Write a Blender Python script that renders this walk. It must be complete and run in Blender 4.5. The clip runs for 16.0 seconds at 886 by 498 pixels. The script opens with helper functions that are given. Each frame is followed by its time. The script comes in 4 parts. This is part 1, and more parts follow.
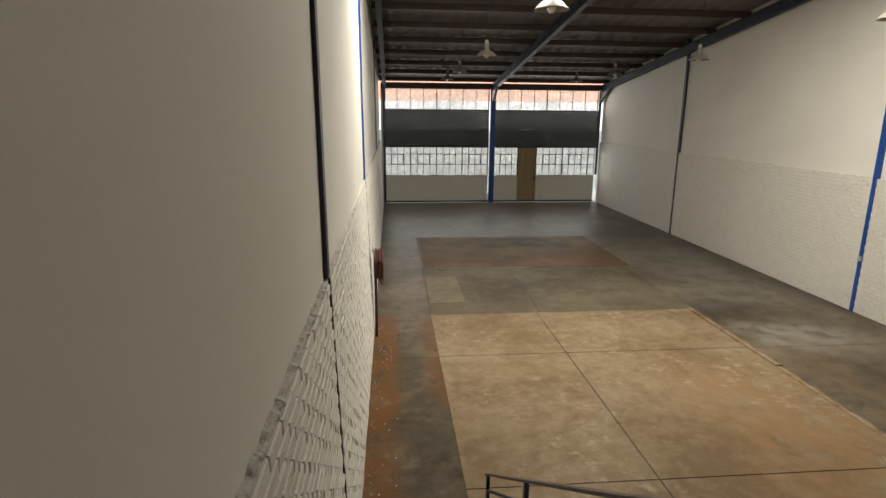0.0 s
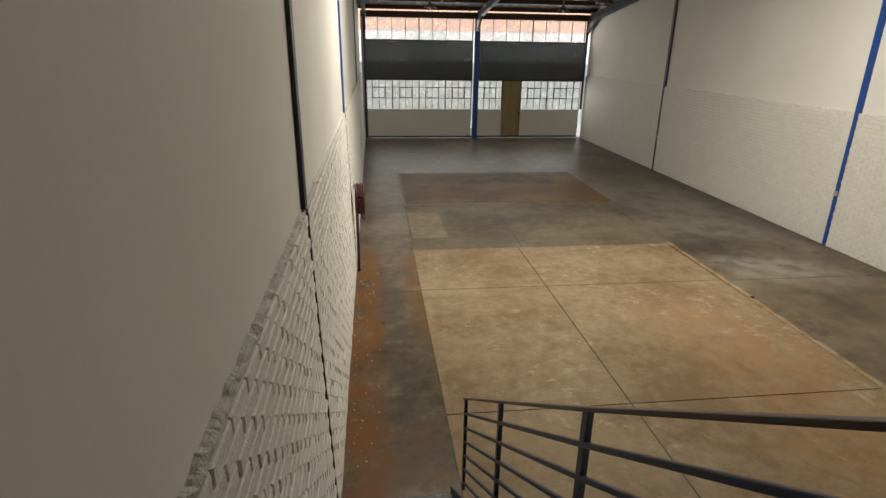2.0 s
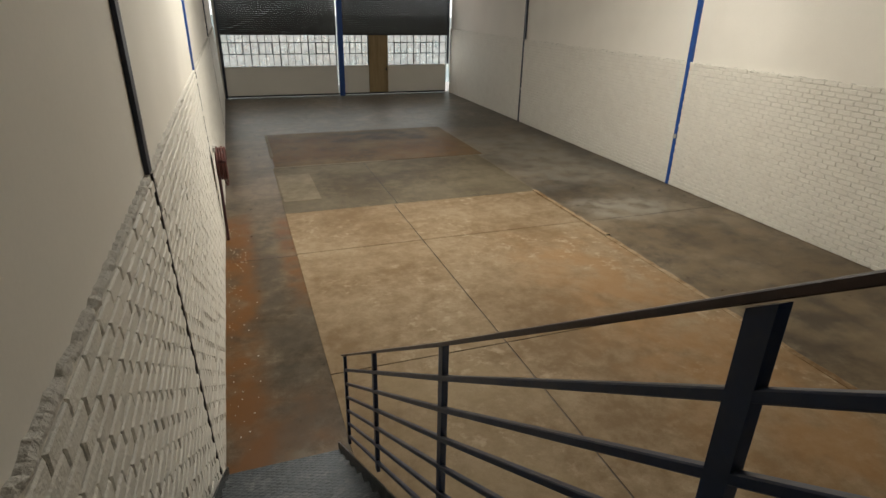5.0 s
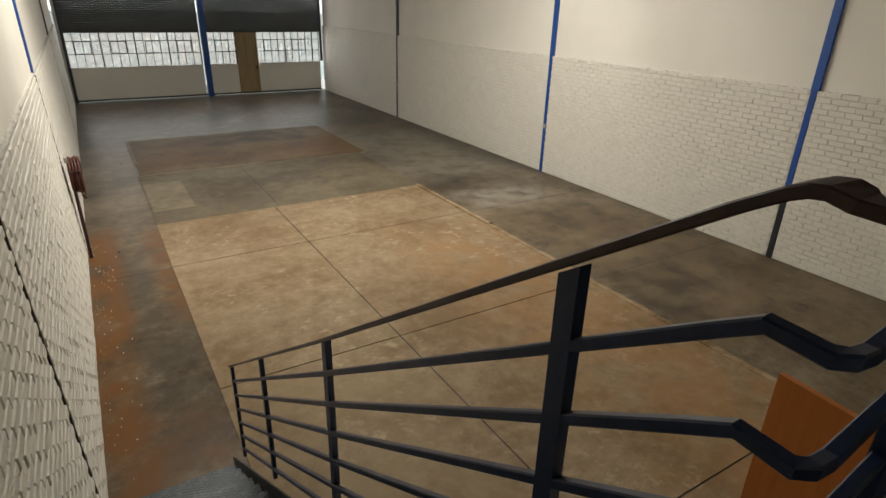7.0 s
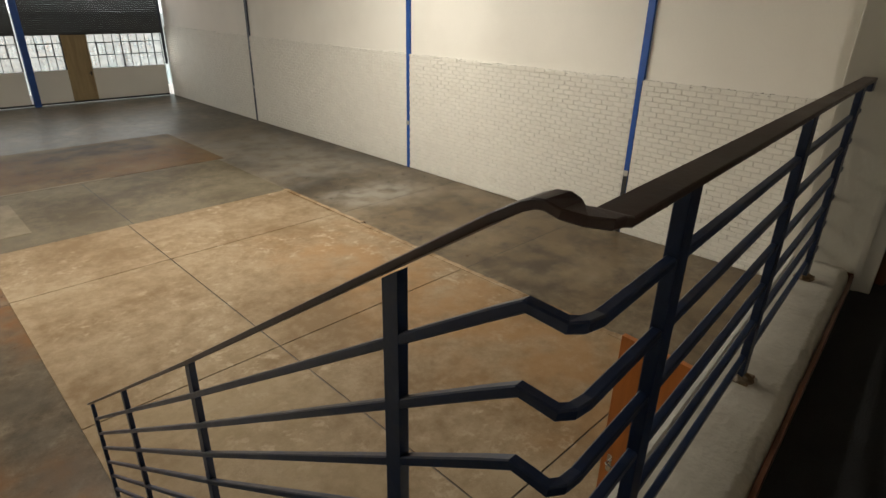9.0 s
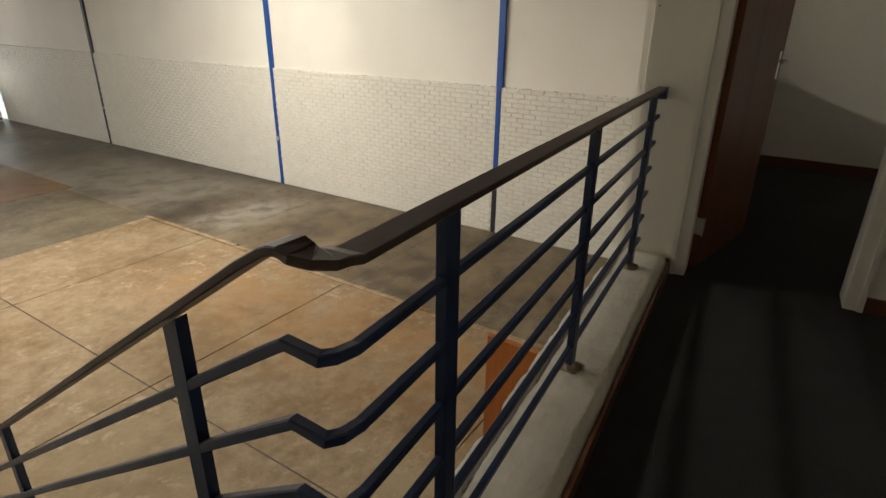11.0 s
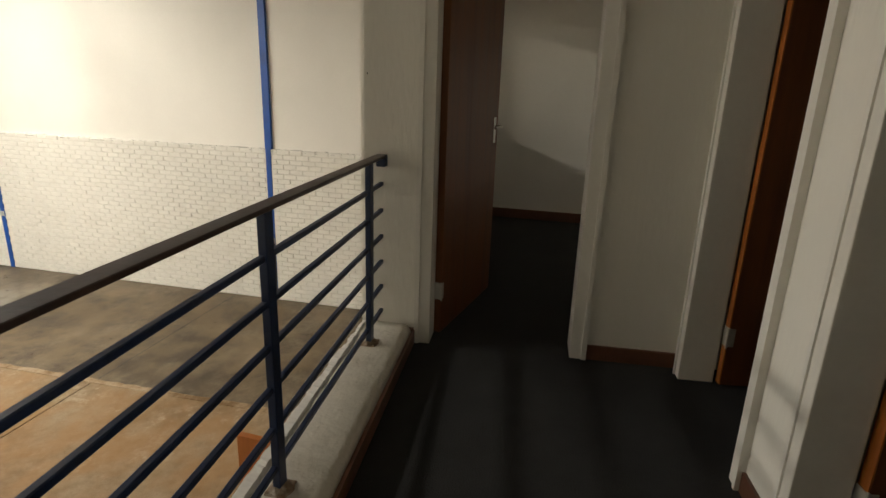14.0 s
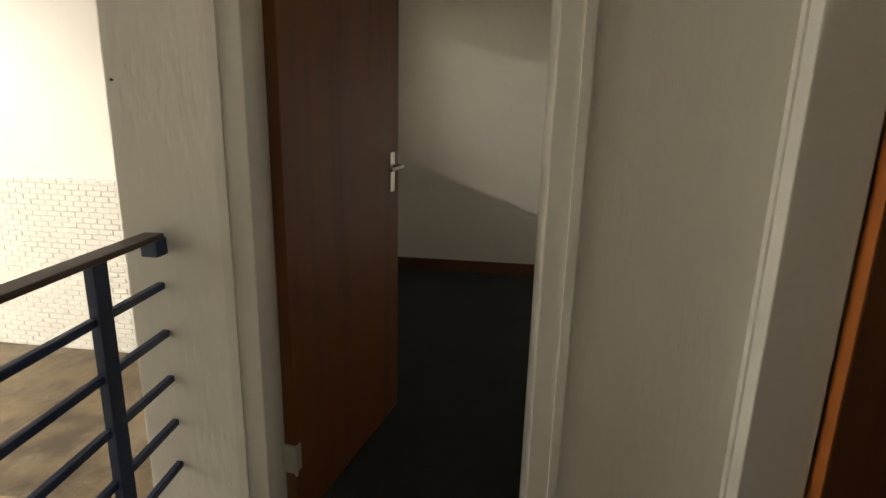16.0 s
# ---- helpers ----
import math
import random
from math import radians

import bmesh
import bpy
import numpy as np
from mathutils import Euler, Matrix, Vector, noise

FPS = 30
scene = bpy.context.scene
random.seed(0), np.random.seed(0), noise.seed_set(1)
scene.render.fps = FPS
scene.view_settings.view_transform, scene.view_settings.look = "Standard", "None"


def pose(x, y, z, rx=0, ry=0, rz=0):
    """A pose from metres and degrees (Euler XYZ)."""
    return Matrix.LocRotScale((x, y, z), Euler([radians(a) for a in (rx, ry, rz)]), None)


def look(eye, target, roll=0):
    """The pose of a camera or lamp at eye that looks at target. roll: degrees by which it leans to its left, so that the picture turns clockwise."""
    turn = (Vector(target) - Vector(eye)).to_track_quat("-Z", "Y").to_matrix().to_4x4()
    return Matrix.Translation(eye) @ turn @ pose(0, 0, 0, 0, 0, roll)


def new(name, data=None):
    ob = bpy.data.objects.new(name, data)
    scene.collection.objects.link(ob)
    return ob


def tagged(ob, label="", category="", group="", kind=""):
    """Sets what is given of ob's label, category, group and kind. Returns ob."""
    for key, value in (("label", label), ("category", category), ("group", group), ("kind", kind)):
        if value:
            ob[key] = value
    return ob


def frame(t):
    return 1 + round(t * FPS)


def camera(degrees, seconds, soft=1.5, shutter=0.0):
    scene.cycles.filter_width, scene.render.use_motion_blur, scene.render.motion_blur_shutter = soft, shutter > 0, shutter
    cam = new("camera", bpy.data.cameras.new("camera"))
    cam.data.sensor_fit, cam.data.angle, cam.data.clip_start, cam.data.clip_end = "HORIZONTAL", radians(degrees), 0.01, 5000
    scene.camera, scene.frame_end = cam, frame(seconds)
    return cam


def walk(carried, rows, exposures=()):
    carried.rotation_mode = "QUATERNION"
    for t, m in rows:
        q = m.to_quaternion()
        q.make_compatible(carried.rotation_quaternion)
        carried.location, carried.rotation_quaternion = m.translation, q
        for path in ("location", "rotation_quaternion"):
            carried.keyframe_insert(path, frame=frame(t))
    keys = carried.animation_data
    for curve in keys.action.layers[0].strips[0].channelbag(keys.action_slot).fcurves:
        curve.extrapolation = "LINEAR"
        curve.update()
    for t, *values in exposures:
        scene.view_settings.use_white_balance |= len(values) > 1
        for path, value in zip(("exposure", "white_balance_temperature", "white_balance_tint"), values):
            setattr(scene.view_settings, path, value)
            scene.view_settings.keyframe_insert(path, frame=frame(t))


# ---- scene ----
cam = camera(76.1, 16.0)
PATH = [
    (0, (0.295, 0.457, 3.978), (0.475, 2.395, 3.516), 0.5),
    (0.5, (0.297, 0.455, 3.966), (0.486, 2.377, 3.446), 0.72),
    (1, (0.31, 0.445, 3.957), (0.507, 2.349, 3.383), 0.75),
    (1.5, (0.314, 0.436, 3.948), (0.527, 2.324, 3.326), 0.88),
    (2, (0.332, 0.447, 3.929), (0.564, 2.316, 3.257), 0.9),
    (2.5, (0.343, 0.444, 3.917), (0.606, 2.29, 3.199), 1.09),
    (3, (0.361, 0.429, 3.902), (0.67, 2.257, 3.148), 1.17),
    (5.5, (0.439, 0.382, 3.896), (1.152, 2.071, 3.096), 1.3),
    (6, (0.443, 0.357, 3.902), (1.241, 2.008, 3.102), 1.37),
    (6.5, (0.449, 0.332, 3.91), (1.328, 1.939, 3.111), 1.33),
    (7, (0.453, 0.307, 3.917), (1.42, 1.863, 3.116), 1.5),
    (7.5, (0.452, 0.269, 3.933), (1.505, 1.768, 3.135), 1.25),
    (8, (0.448, 0.233, 3.949), (1.585, 1.67, 3.148), 1.4),
    (8.5, (0.454, 0.208, 3.966), (1.669, 1.581, 3.168), 1.0),
    (9, (0.459, 0.182, 3.984), (1.756, 1.475, 3.181), 1.2),
    (11.5, (0.575, -0.016, 4.045), (2.187, 0.909, 3.307), 0.85),
    (12, (0.595, -0.05, 4.043), (2.274, 0.783, 3.344), 1.27),
    (12.5, (0.624, -0.087, 4.06), (2.36, 0.643, 3.386), 1.22),
    (13, (0.661, -0.136, 4.056), (2.451, 0.492, 3.422), 1.2),
    (13.5, (0.763, -0.169, 4.053), (2.595, 0.35, 3.442), 1.12),
    (14, (0.958, -0.186, 4.068), (2.83, 0.223, 3.494), 2.00),
    (14.5, (1.236, -0.204, 4.064), (3.126, 0.134, 3.504), 2.20),
    (15, (1.546, -0.242, 4.059), (3.449, 0.061, 3.521), 1.98),
    (15.2, (1.681, -0.234, 4.052), (3.587, 0.06, 3.519), 1.90),
    (15.5, (1.886, -0.22, 4.044), (3.797, 0.06, 3.528), 1.72),
    (16, (2.245, -0.2, 4.049), (4.166, 0.044, 3.549), 1.40),
]
EXPOSURES = [(0, 0.28), (5.5, 0.26), (7, 0.36), (9, 0.62), (11.5, 0.84), (12.5, 0.95), (13.5, 1.0), (14.5, 1.2), (15.5, 1.55), (16, 1.75)]
walk(cam, [(t, look(eye, target, roll)) for t, eye, target, roll in PATH], EXPOSURES)

SKY, ROOFLIGHT = 0.15, 560
LEFT_FACE, CEIL_Y = -0.05, 0.3

# ---- world, daylight ----
world = bpy.data.worlds.new("sky")
scene.world = world
world.use_nodes = True
wn = world.node_tree
sky = wn.nodes.new("ShaderNodeTexSky")
sky.sky_type, sky.sun_disc = "NISHITA", False
sky.sun_elevation, sky.sun_rotation = radians(58), radians(190)
wn.links.new(sky.outputs[0], wn.nodes["Background"].inputs[0])
wn.nodes["Background"].inputs[1].default_value = SKY
sun = new("sun", bpy.data.lights.new("sun", "SUN"))
sun.data.energy, sun.data.angle, sun.data.color = 5.0, radians(0.53), (1, 0.95, 0.87)
sun.matrix_world = look((0, 0, 40), (-4, 24.6, 0))


def area_lamp(name, eye, target, sx, sy, watts, color=(1, 1, 1)):
    la = new(name, bpy.data.lights.new(name, "AREA"))
    la.data.shape, la.data.size, la.data.size_y = "RECTANGLE", sx, sy
    la.data.energy, la.data.color = watts, color
    la.matrix_world = look(eye, target)
    return la


# daylight through the rooflight strip and through the glazed gable
area_lamp("rooflight_daylight", (4.0, 9.7, 6.85), (4.0, 9.7, 0), 7.0, 1.0, ROOFLIGHT, (1.0, 0.94, 0.825))
area_lamp("gable_strip_daylight", (4.95, 26.25, 4.65), (4.95, 20, 4.0), 9.4, 0.75, 50, (1.0, 0.96, 0.9))
area_lamp("window_daylight", (4.95, 26.3, 1.95), (4.95, 20, 1.4), 9.4, 1.1, 40, (1.0, 0.97, 0.9))

# ---- materials ----


def mat(name, base, rough=0.6, metal=0.0, var=0.12, scale=2.0, fine=60.0, bump=0.15, dist=0.004, dirt=None, dirt_amt=0.4,
        dirt_scale=1.2, coat=0.0, stretch=(1, 1, 1), rvar=0.12, by_object=0.0):
    """Painted or bare surface: two scales of tone, a dirt tone in patches, fine relief."""
    m = bpy.data.materials.new(name)
    m.use_nodes = True
    nt = m.node_tree
    N, L = nt.nodes, nt.links
    b = N["Principled BSDF"]
    tc, mp = N.new("ShaderNodeTexCoord"), N.new("ShaderNodeMapping")
    mp.inputs["Scale"].default_value = stretch
    geo = N.new("ShaderNodeNewGeometry")
    L.new(geo.outputs["Position"], mp.inputs["Vector"])
    n1, n2, n3 = (N.new("ShaderNodeTexNoise") for _ in range(3))
    for n, s, d in ((n1, scale, 5), (n2, fine, 4), (n3, dirt_scale, 7)):
        n.inputs["Scale"].default_value, n.inputs["Detail"].default_value = s, d
        L.new(mp.outputs[0], n.inputs["Vector"])
    ramp = N.new("ShaderNodeValToRGB")
    lo, hi = [c * (1 - var) for c in base], [min(1, c * (1 + var)) for c in base]
    ramp.color_ramp.elements[0].color, ramp.color_ramp.elements[1].color = (*lo, 1), (*hi, 1)
    ramp.color_ramp.elements[0].position, ramp.color_ramp.elements[1].position = 0.3, 0.7
    mixn = N.new("ShaderNodeMath")
    mixn.operation = "MULTIPLY_ADD"
    L.new(n2.outputs["Fac"], mixn.inputs[0])
    mixn.inputs[1].default_value = 0.35
    sub = N.new("ShaderNodeMath")
    sub.operation = "MULTIPLY_ADD"
    L.new(n1.outputs["Fac"], sub.inputs[0])
    sub.inputs[1].default_value, sub.inputs[2].default_value = 0.75, -0.05
    L.new(sub.outputs[0], mixn.inputs[2])
    fac = mixn.outputs[0]
    if by_object:
        oi, mo = N.new("ShaderNodeObjectInfo"), N.new("ShaderNodeMath")
        mo.operation = "MULTIPLY_ADD"
        mo.inputs[1].default_value = by_object
        L.new(oi.outputs["Random"], mo.inputs[0])
        L.new(fac, mo.inputs[2])
        fac = mo.outputs[0]
    L.new(fac, ramp.inputs[0])
    col = ramp.outputs[0]
    if dirt:
        r2 = N.new("ShaderNodeValToRGB")
        r2.color_ramp.elements[0].position, r2.color_ramp.elements[1].position = 0.5, 0.72
        r2.color_ramp.elements[1].color = (dirt_amt,) * 3 + (1,)
        L.new(n3.outputs["Fac"], r2.inputs[0])
        mx = N.new("ShaderNodeMix")
        mx.data_type = "RGBA"
        L.new(r2.outputs[0], mx.inputs[0])
        L.new(col, mx.inputs[6])
        mx.inputs[7].default_value = (*dirt, 1)
        col = mx.outputs[2]
    L.new(col, b.inputs["Base Color"])
    rr = N.new("ShaderNodeMath")
    rr.operation = "MULTIPLY_ADD"
    rr.inputs[1].default_value, rr.inputs[2].default_value = 2 * rvar, rough - rvar
    L.new(n1.outputs["Fac"], rr.inputs[0])
    L.new(rr.outputs[0], b.inputs["Roughness"])
    b.inputs["Metallic"].default_value, b.inputs["Coat Weight"].default_value = metal, coat
    if bump:
        bp = N.new("ShaderNodeBump")
        bp.inputs["Strength"].default_value, bp.inputs["Distance"].default_value = bump, dist
        L.new(n2.outputs["Fac"], bp.inputs["Height"])
        L.new(bp.outputs[0], b.inputs["Normal"])
    return m


M_PLASTER = mat("white_plaster", (0.78, 0.755, 0.69), 0.75, var=0.035, scale=0.7, fine=45, bump=0.12, dirt=(0.60, 0.57, 0.50), dirt_amt=0.25, dirt_scale=0.5)
M_BRUSHED = mat("roller_textured_paint", (0.80, 0.775, 0.70), 0.6, var=0.022, scale=3, fine=34, bump=0.30, dist=0.006, stretch=(1.6, 1.6, 0.42), dirt=(0.5, 0.46, 0.38), dirt_amt=0.3, dirt_scale=1.0)
M_BRICK = mat("white_painted_brick", (0.73, 0.71, 0.645), 0.62, var=0.05, scale=5, fine=48, bump=0.7, dist=0.012, dirt=(0.62, 0.58, 0.50), dirt_amt=0.25, dirt_scale=3.0, by_object=0.2)
M_MORTAR = mat("white_painted_mortar", (0.66, 0.635, 0.57), 0.8, var=0.08, scale=6, fine=60, bump=0.8, dist=0.006, dirt=(0.38, 0.35, 0.30), dirt_amt=0.35, dirt_scale=7.0)
M_ROUGH = mat("rough_cement_ledge", (0.55, 0.53, 0.48), 0.85, var=0.18, scale=9, fine=35, bump=1.0, dist=0.02, dirt=(0.25, 0.23, 0.2), dirt_amt=0.7, dirt_scale=9.0)
M_PARAPET = mat("painted_concrete_kerb", (0.66, 0.62, 0.53), 0.6, var=0.08, scale=4, fine=40, bump=0.6, dist=0.008, dirt=(0.4, 0.35, 0.27), dirt_amt=0.5, dirt_scale=6)
M_BLUE = mat("blue_gloss_paint", (0.007, 0.072, 0.33), 0.42, var=0.15, scale=4, bump=0.08, dirt=(0.008, 0.03, 0.10), dirt_amt=0.5)
M_NAVY = mat("dark_navy_steel_paint", (0.008, 0.022, 0.070), 0.40, var=0.25, scale=14, bump=0.12, dirt=(0.05, 0.06, 0.075), dirt_amt=0.3, dirt_scale=22)
M_RAIL = mat("worn_dark_handrail", (0.050, 0.026, 0.019), 0.4, var=0.35, scale=9, bump=0.15, dirt=(0.012, 0.016, 0.025), dirt_amt=0.5, dirt_scale=10)
M_ROOF = mat("grey_roof_sheet", (0.15, 0.13, 0.12), 0.6, var=0.2, scale=1.5, bump=0.1, dirt=(0.09, 0.055, 0.04), dirt_amt=0.6)
M_PURLIN = mat("red_oxide_purlin", (0.055, 0.032, 0.028), 0.55, var=0.2, scale=2, bump=0.1)
M_RAFTER = mat("blue_black_rafter", (0.018, 0.024, 0.042), 0.5, var=0.2, scale=2, bump=0.1)
M_SHUTTER = mat("charcoal_roller_shutter", (0.022, 0.021, 0.019), 0.7, var=0.15, scale=2, bump=0.05)
M_TIMBER = mat("tan_timber_door", (0.34, 0.25, 0.125), 0.6, var=0.15, scale=3, fine=30, bump=0.15, stretch=(4, 4, 0.5), dirt=(0.2, 0.13, 0.06), dirt_amt=0.5)
M_DOOR = mat("brown_varnished_veneer", (0.165, 0.056, 0.017), 0.48, var=0.22, scale=3, fine=40, bump=0.06, stretch=(7, 7, 0.45), dirt=(0.085, 0.022, 0.008), dirt_amt=0.6, dirt_scale=2, coat=0.04)
M_ORANGE = mat("orange_varnished_veneer", (0.42, 0.135, 0.027), 0.4, var=0.15, scale=3, fine=40, bump=0.06, stretch=(7, 7, 0.45), coat=0.2)
M_FRAME = mat("off_white_gloss_frame", (0.77, 0.745, 0.68), 0.4, var=0.05, scale=3, fine=40, bump=0.12, dirt=(0.45, 0.4, 0.32), dirt_amt=0.35, dirt_scale=3)
M_SKIRT = mat("brown_timber_skirting", (0.15, 0.06, 0.03), 0.45, var=0.2, scale=6, bump=0.1, dirt=(0.06, 0.03, 0.02), dirt_amt=0.5)
M_CARPET = mat("charcoal_carpet_tile", (0.021, 0.0212, 0.0215), 0.95, var=0.4, scale=7, fine=160, bump=0.9, dist=0.006, dirt=(0.036, 0.034, 0.031), dirt_amt=0.6, dirt_scale=1.6)
M_CHROME = mat("chrome", (0.75, 0.74, 0.72), 0.22, metal=1.0, var=0.05, bump=0)
M_HINGE = mat("painted_hinge", (0.6, 0.58, 0.53), 0.4, metal=0.3, var=0.1, bump=0.1)
M_HOSE = mat("dark_red_rubber_hose", (0.075, 0.018, 0.014), 0.5, var=0.2, scale=10, bump=0.2)
M_PIPE = mat("dark_red_pipe_paint", (0.05, 0.016, 0.022), 0.45, var=0.2, bump=0.1)
M_GREY = mat("grey_plastic_box", (0.42, 0.41, 0.38), 0.5, var=0.1, bump=0.1)
M_SHADE = mat("lamp_shade_enamel", (0.20, 0.18, 0.15), 0.4, var=0.2, scale=6, bump=0.05, dirt=(0.2, 0.15, 0.1), dirt_amt=0.5)
M_BASE = mat("rusty_painted_base", (0.22, 0.15, 0.09), 0.75, var=0.35, scale=30, fine=70, bump=0.6, dist=0.006, dirt=(0.55, 0.50, 0.42), dirt_amt=0.8, dirt_scale=28)
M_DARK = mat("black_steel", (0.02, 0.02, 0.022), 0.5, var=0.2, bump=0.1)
M_WINFRAME = mat("dark_window_steel", (0.03, 0.035, 0.04), 0.5, var=0.2, bump=0.1)
M_OUTSHEET = mat("weathered_white_glow_sheeting", (0.84, 0.86, 0.84), 0.6, var=0.08, scale=0.8, bump=0.1, dirt=(0.42, 0.56, 0.54), dirt_amt=0.6, dirt_scale=0.5)
M_OUTLOW = mat("stained_sheeting", (0.50, 0.54, 0.52), 0.6, var=0.25, scale=0.9, fine=3, bump=0.1, dirt=(0.22, 0.33, 0.34), dirt_amt=0.8, dirt_scale=0.7)
M_OUTORANGE = mat("orange_glow_sheeting", (0.80, 0.48, 0.33), 0.6, var=0.12, scale=0.8, bump=0.1)
M_SKYSHEET = mat("milky_rooflight_sheet", (0.7, 0.7, 0.66), 0.5, var=0.08)
M_YARD = mat("yard_concrete", (0.36, 0.35, 0.33), 0.8, var=0.15, scale=1, bump=0.3)
M_WHITEWOOD = mat("white_bounce_board", (0.8, 0.785, 0.74), 0.8, var=0.04, bump=0.08)

for m_glow in (M_OUTSHEET, M_OUTORANGE):   # sheets across the yard emit light of their own, in place of daylight glare
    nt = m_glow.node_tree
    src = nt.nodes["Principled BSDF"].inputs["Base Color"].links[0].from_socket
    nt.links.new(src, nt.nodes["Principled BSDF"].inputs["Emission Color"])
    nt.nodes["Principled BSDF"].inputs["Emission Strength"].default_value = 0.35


def glass_mat():
    m = bpy.data.materials.new("dusty_window_glass")
    m.use_nodes = True
    N, L = m.node_tree.nodes, m.node_tree.links
    out = N["Material Output"]
    t, d, g, a, a2 = (N.new(k) for k in ("ShaderNodeBsdfTransparent", "ShaderNodeBsdfTranslucent", "ShaderNodeBsdfGlossy", "ShaderNodeMixShader", "ShaderNodeMixShader"))
    d.inputs[0].default_value = (0.85, 0.88, 0.86, 1)
    g.inputs["Roughness"].default_value = 0.08
    nz, geo = N.new("ShaderNodeTexNoise"), N.new("ShaderNodeNewGeometry")
    nz.inputs["Scale"].default_value = 2.5
    L.new(geo.outputs["Position"], nz.inputs["Vector"])
    ml = N.new("ShaderNodeMath")
    ml.operation = "MULTIPLY"
    ml.inputs[1].default_value = 0.6
    L.new(nz.outputs["Fac"], ml.inputs[0])
    L.new(ml.outputs[0], a.inputs[0])
    L.new(t.outputs[0], a.inputs[1])
    L.new(d.outputs[0], a.inputs[2])
    a2.inputs[0].default_value = 0.05
    L.new(a.outputs[0], a2.inputs[1])
    L.new(g.outputs[0], a2.inputs[2])
    L.new(a2.outputs[0], out.inputs[0])
    return m


M_GLASS = glass_mat()


def tread_mat():
    m = mat("chequer_plate_steel", (0.05, 0.058, 0.066), 0.42, metal=0.5, var=0.3, scale=9, fine=50, bump=0, dirt=(0.16, 0.17, 0.17), dirt_amt=0.5, dirt_scale=12)
    N, L = m.node_tree.nodes, m.node_tree.links
    geo = N.new("ShaderNodeNewGeometry")
    waves = []
    for a in (45, -45):
        mp, w = N.new("ShaderNodeMapping"), N.new("ShaderNodeTexVoronoi")
        mp.inputs["Rotation"].default_value = (0, 0, radians(a))
        mp.inputs["Scale"].default_value = (18, 50, 1)
        w.voronoi_dimensions = "2D"
        w.inputs["Randomness"].default_value = 0.0
        w.inputs["Scale"].default_value = 1.0
        L.new(geo.outputs["Position"], mp.inputs["Vector"])
        L.new(mp.outputs[0], w.inputs["Vector"])
        waves.append(w)
    mn = N.new("ShaderNodeMath")
    mn.operation = "MINIMUM"
    L.new(waves[0].outputs["Distance"], mn.inputs[0])
    L.new(waves[1].outputs["Distance"], mn.inputs[1])
    rg = N.new("ShaderNodeMapRange")
    rg.inputs[1].default_value, rg.inputs[2].default_value = 0.2, 0.38
    rg.inputs[3].default_value, rg.inputs[4].default_value = 1, 0
    L.new(mn.outputs[0], rg.inputs[0])
    bp = N.new("ShaderNodeBump")
    bp.inputs["Strength"].default_value, bp.inputs["Distance"].default_value = 1.0, 0.006
    L.new(rg.outputs[0], bp.inputs["Height"])
    L.new(bp.outputs[0], N["Principled BSDF"].inputs["Normal"])
    return m


M_TREAD = tread_mat()


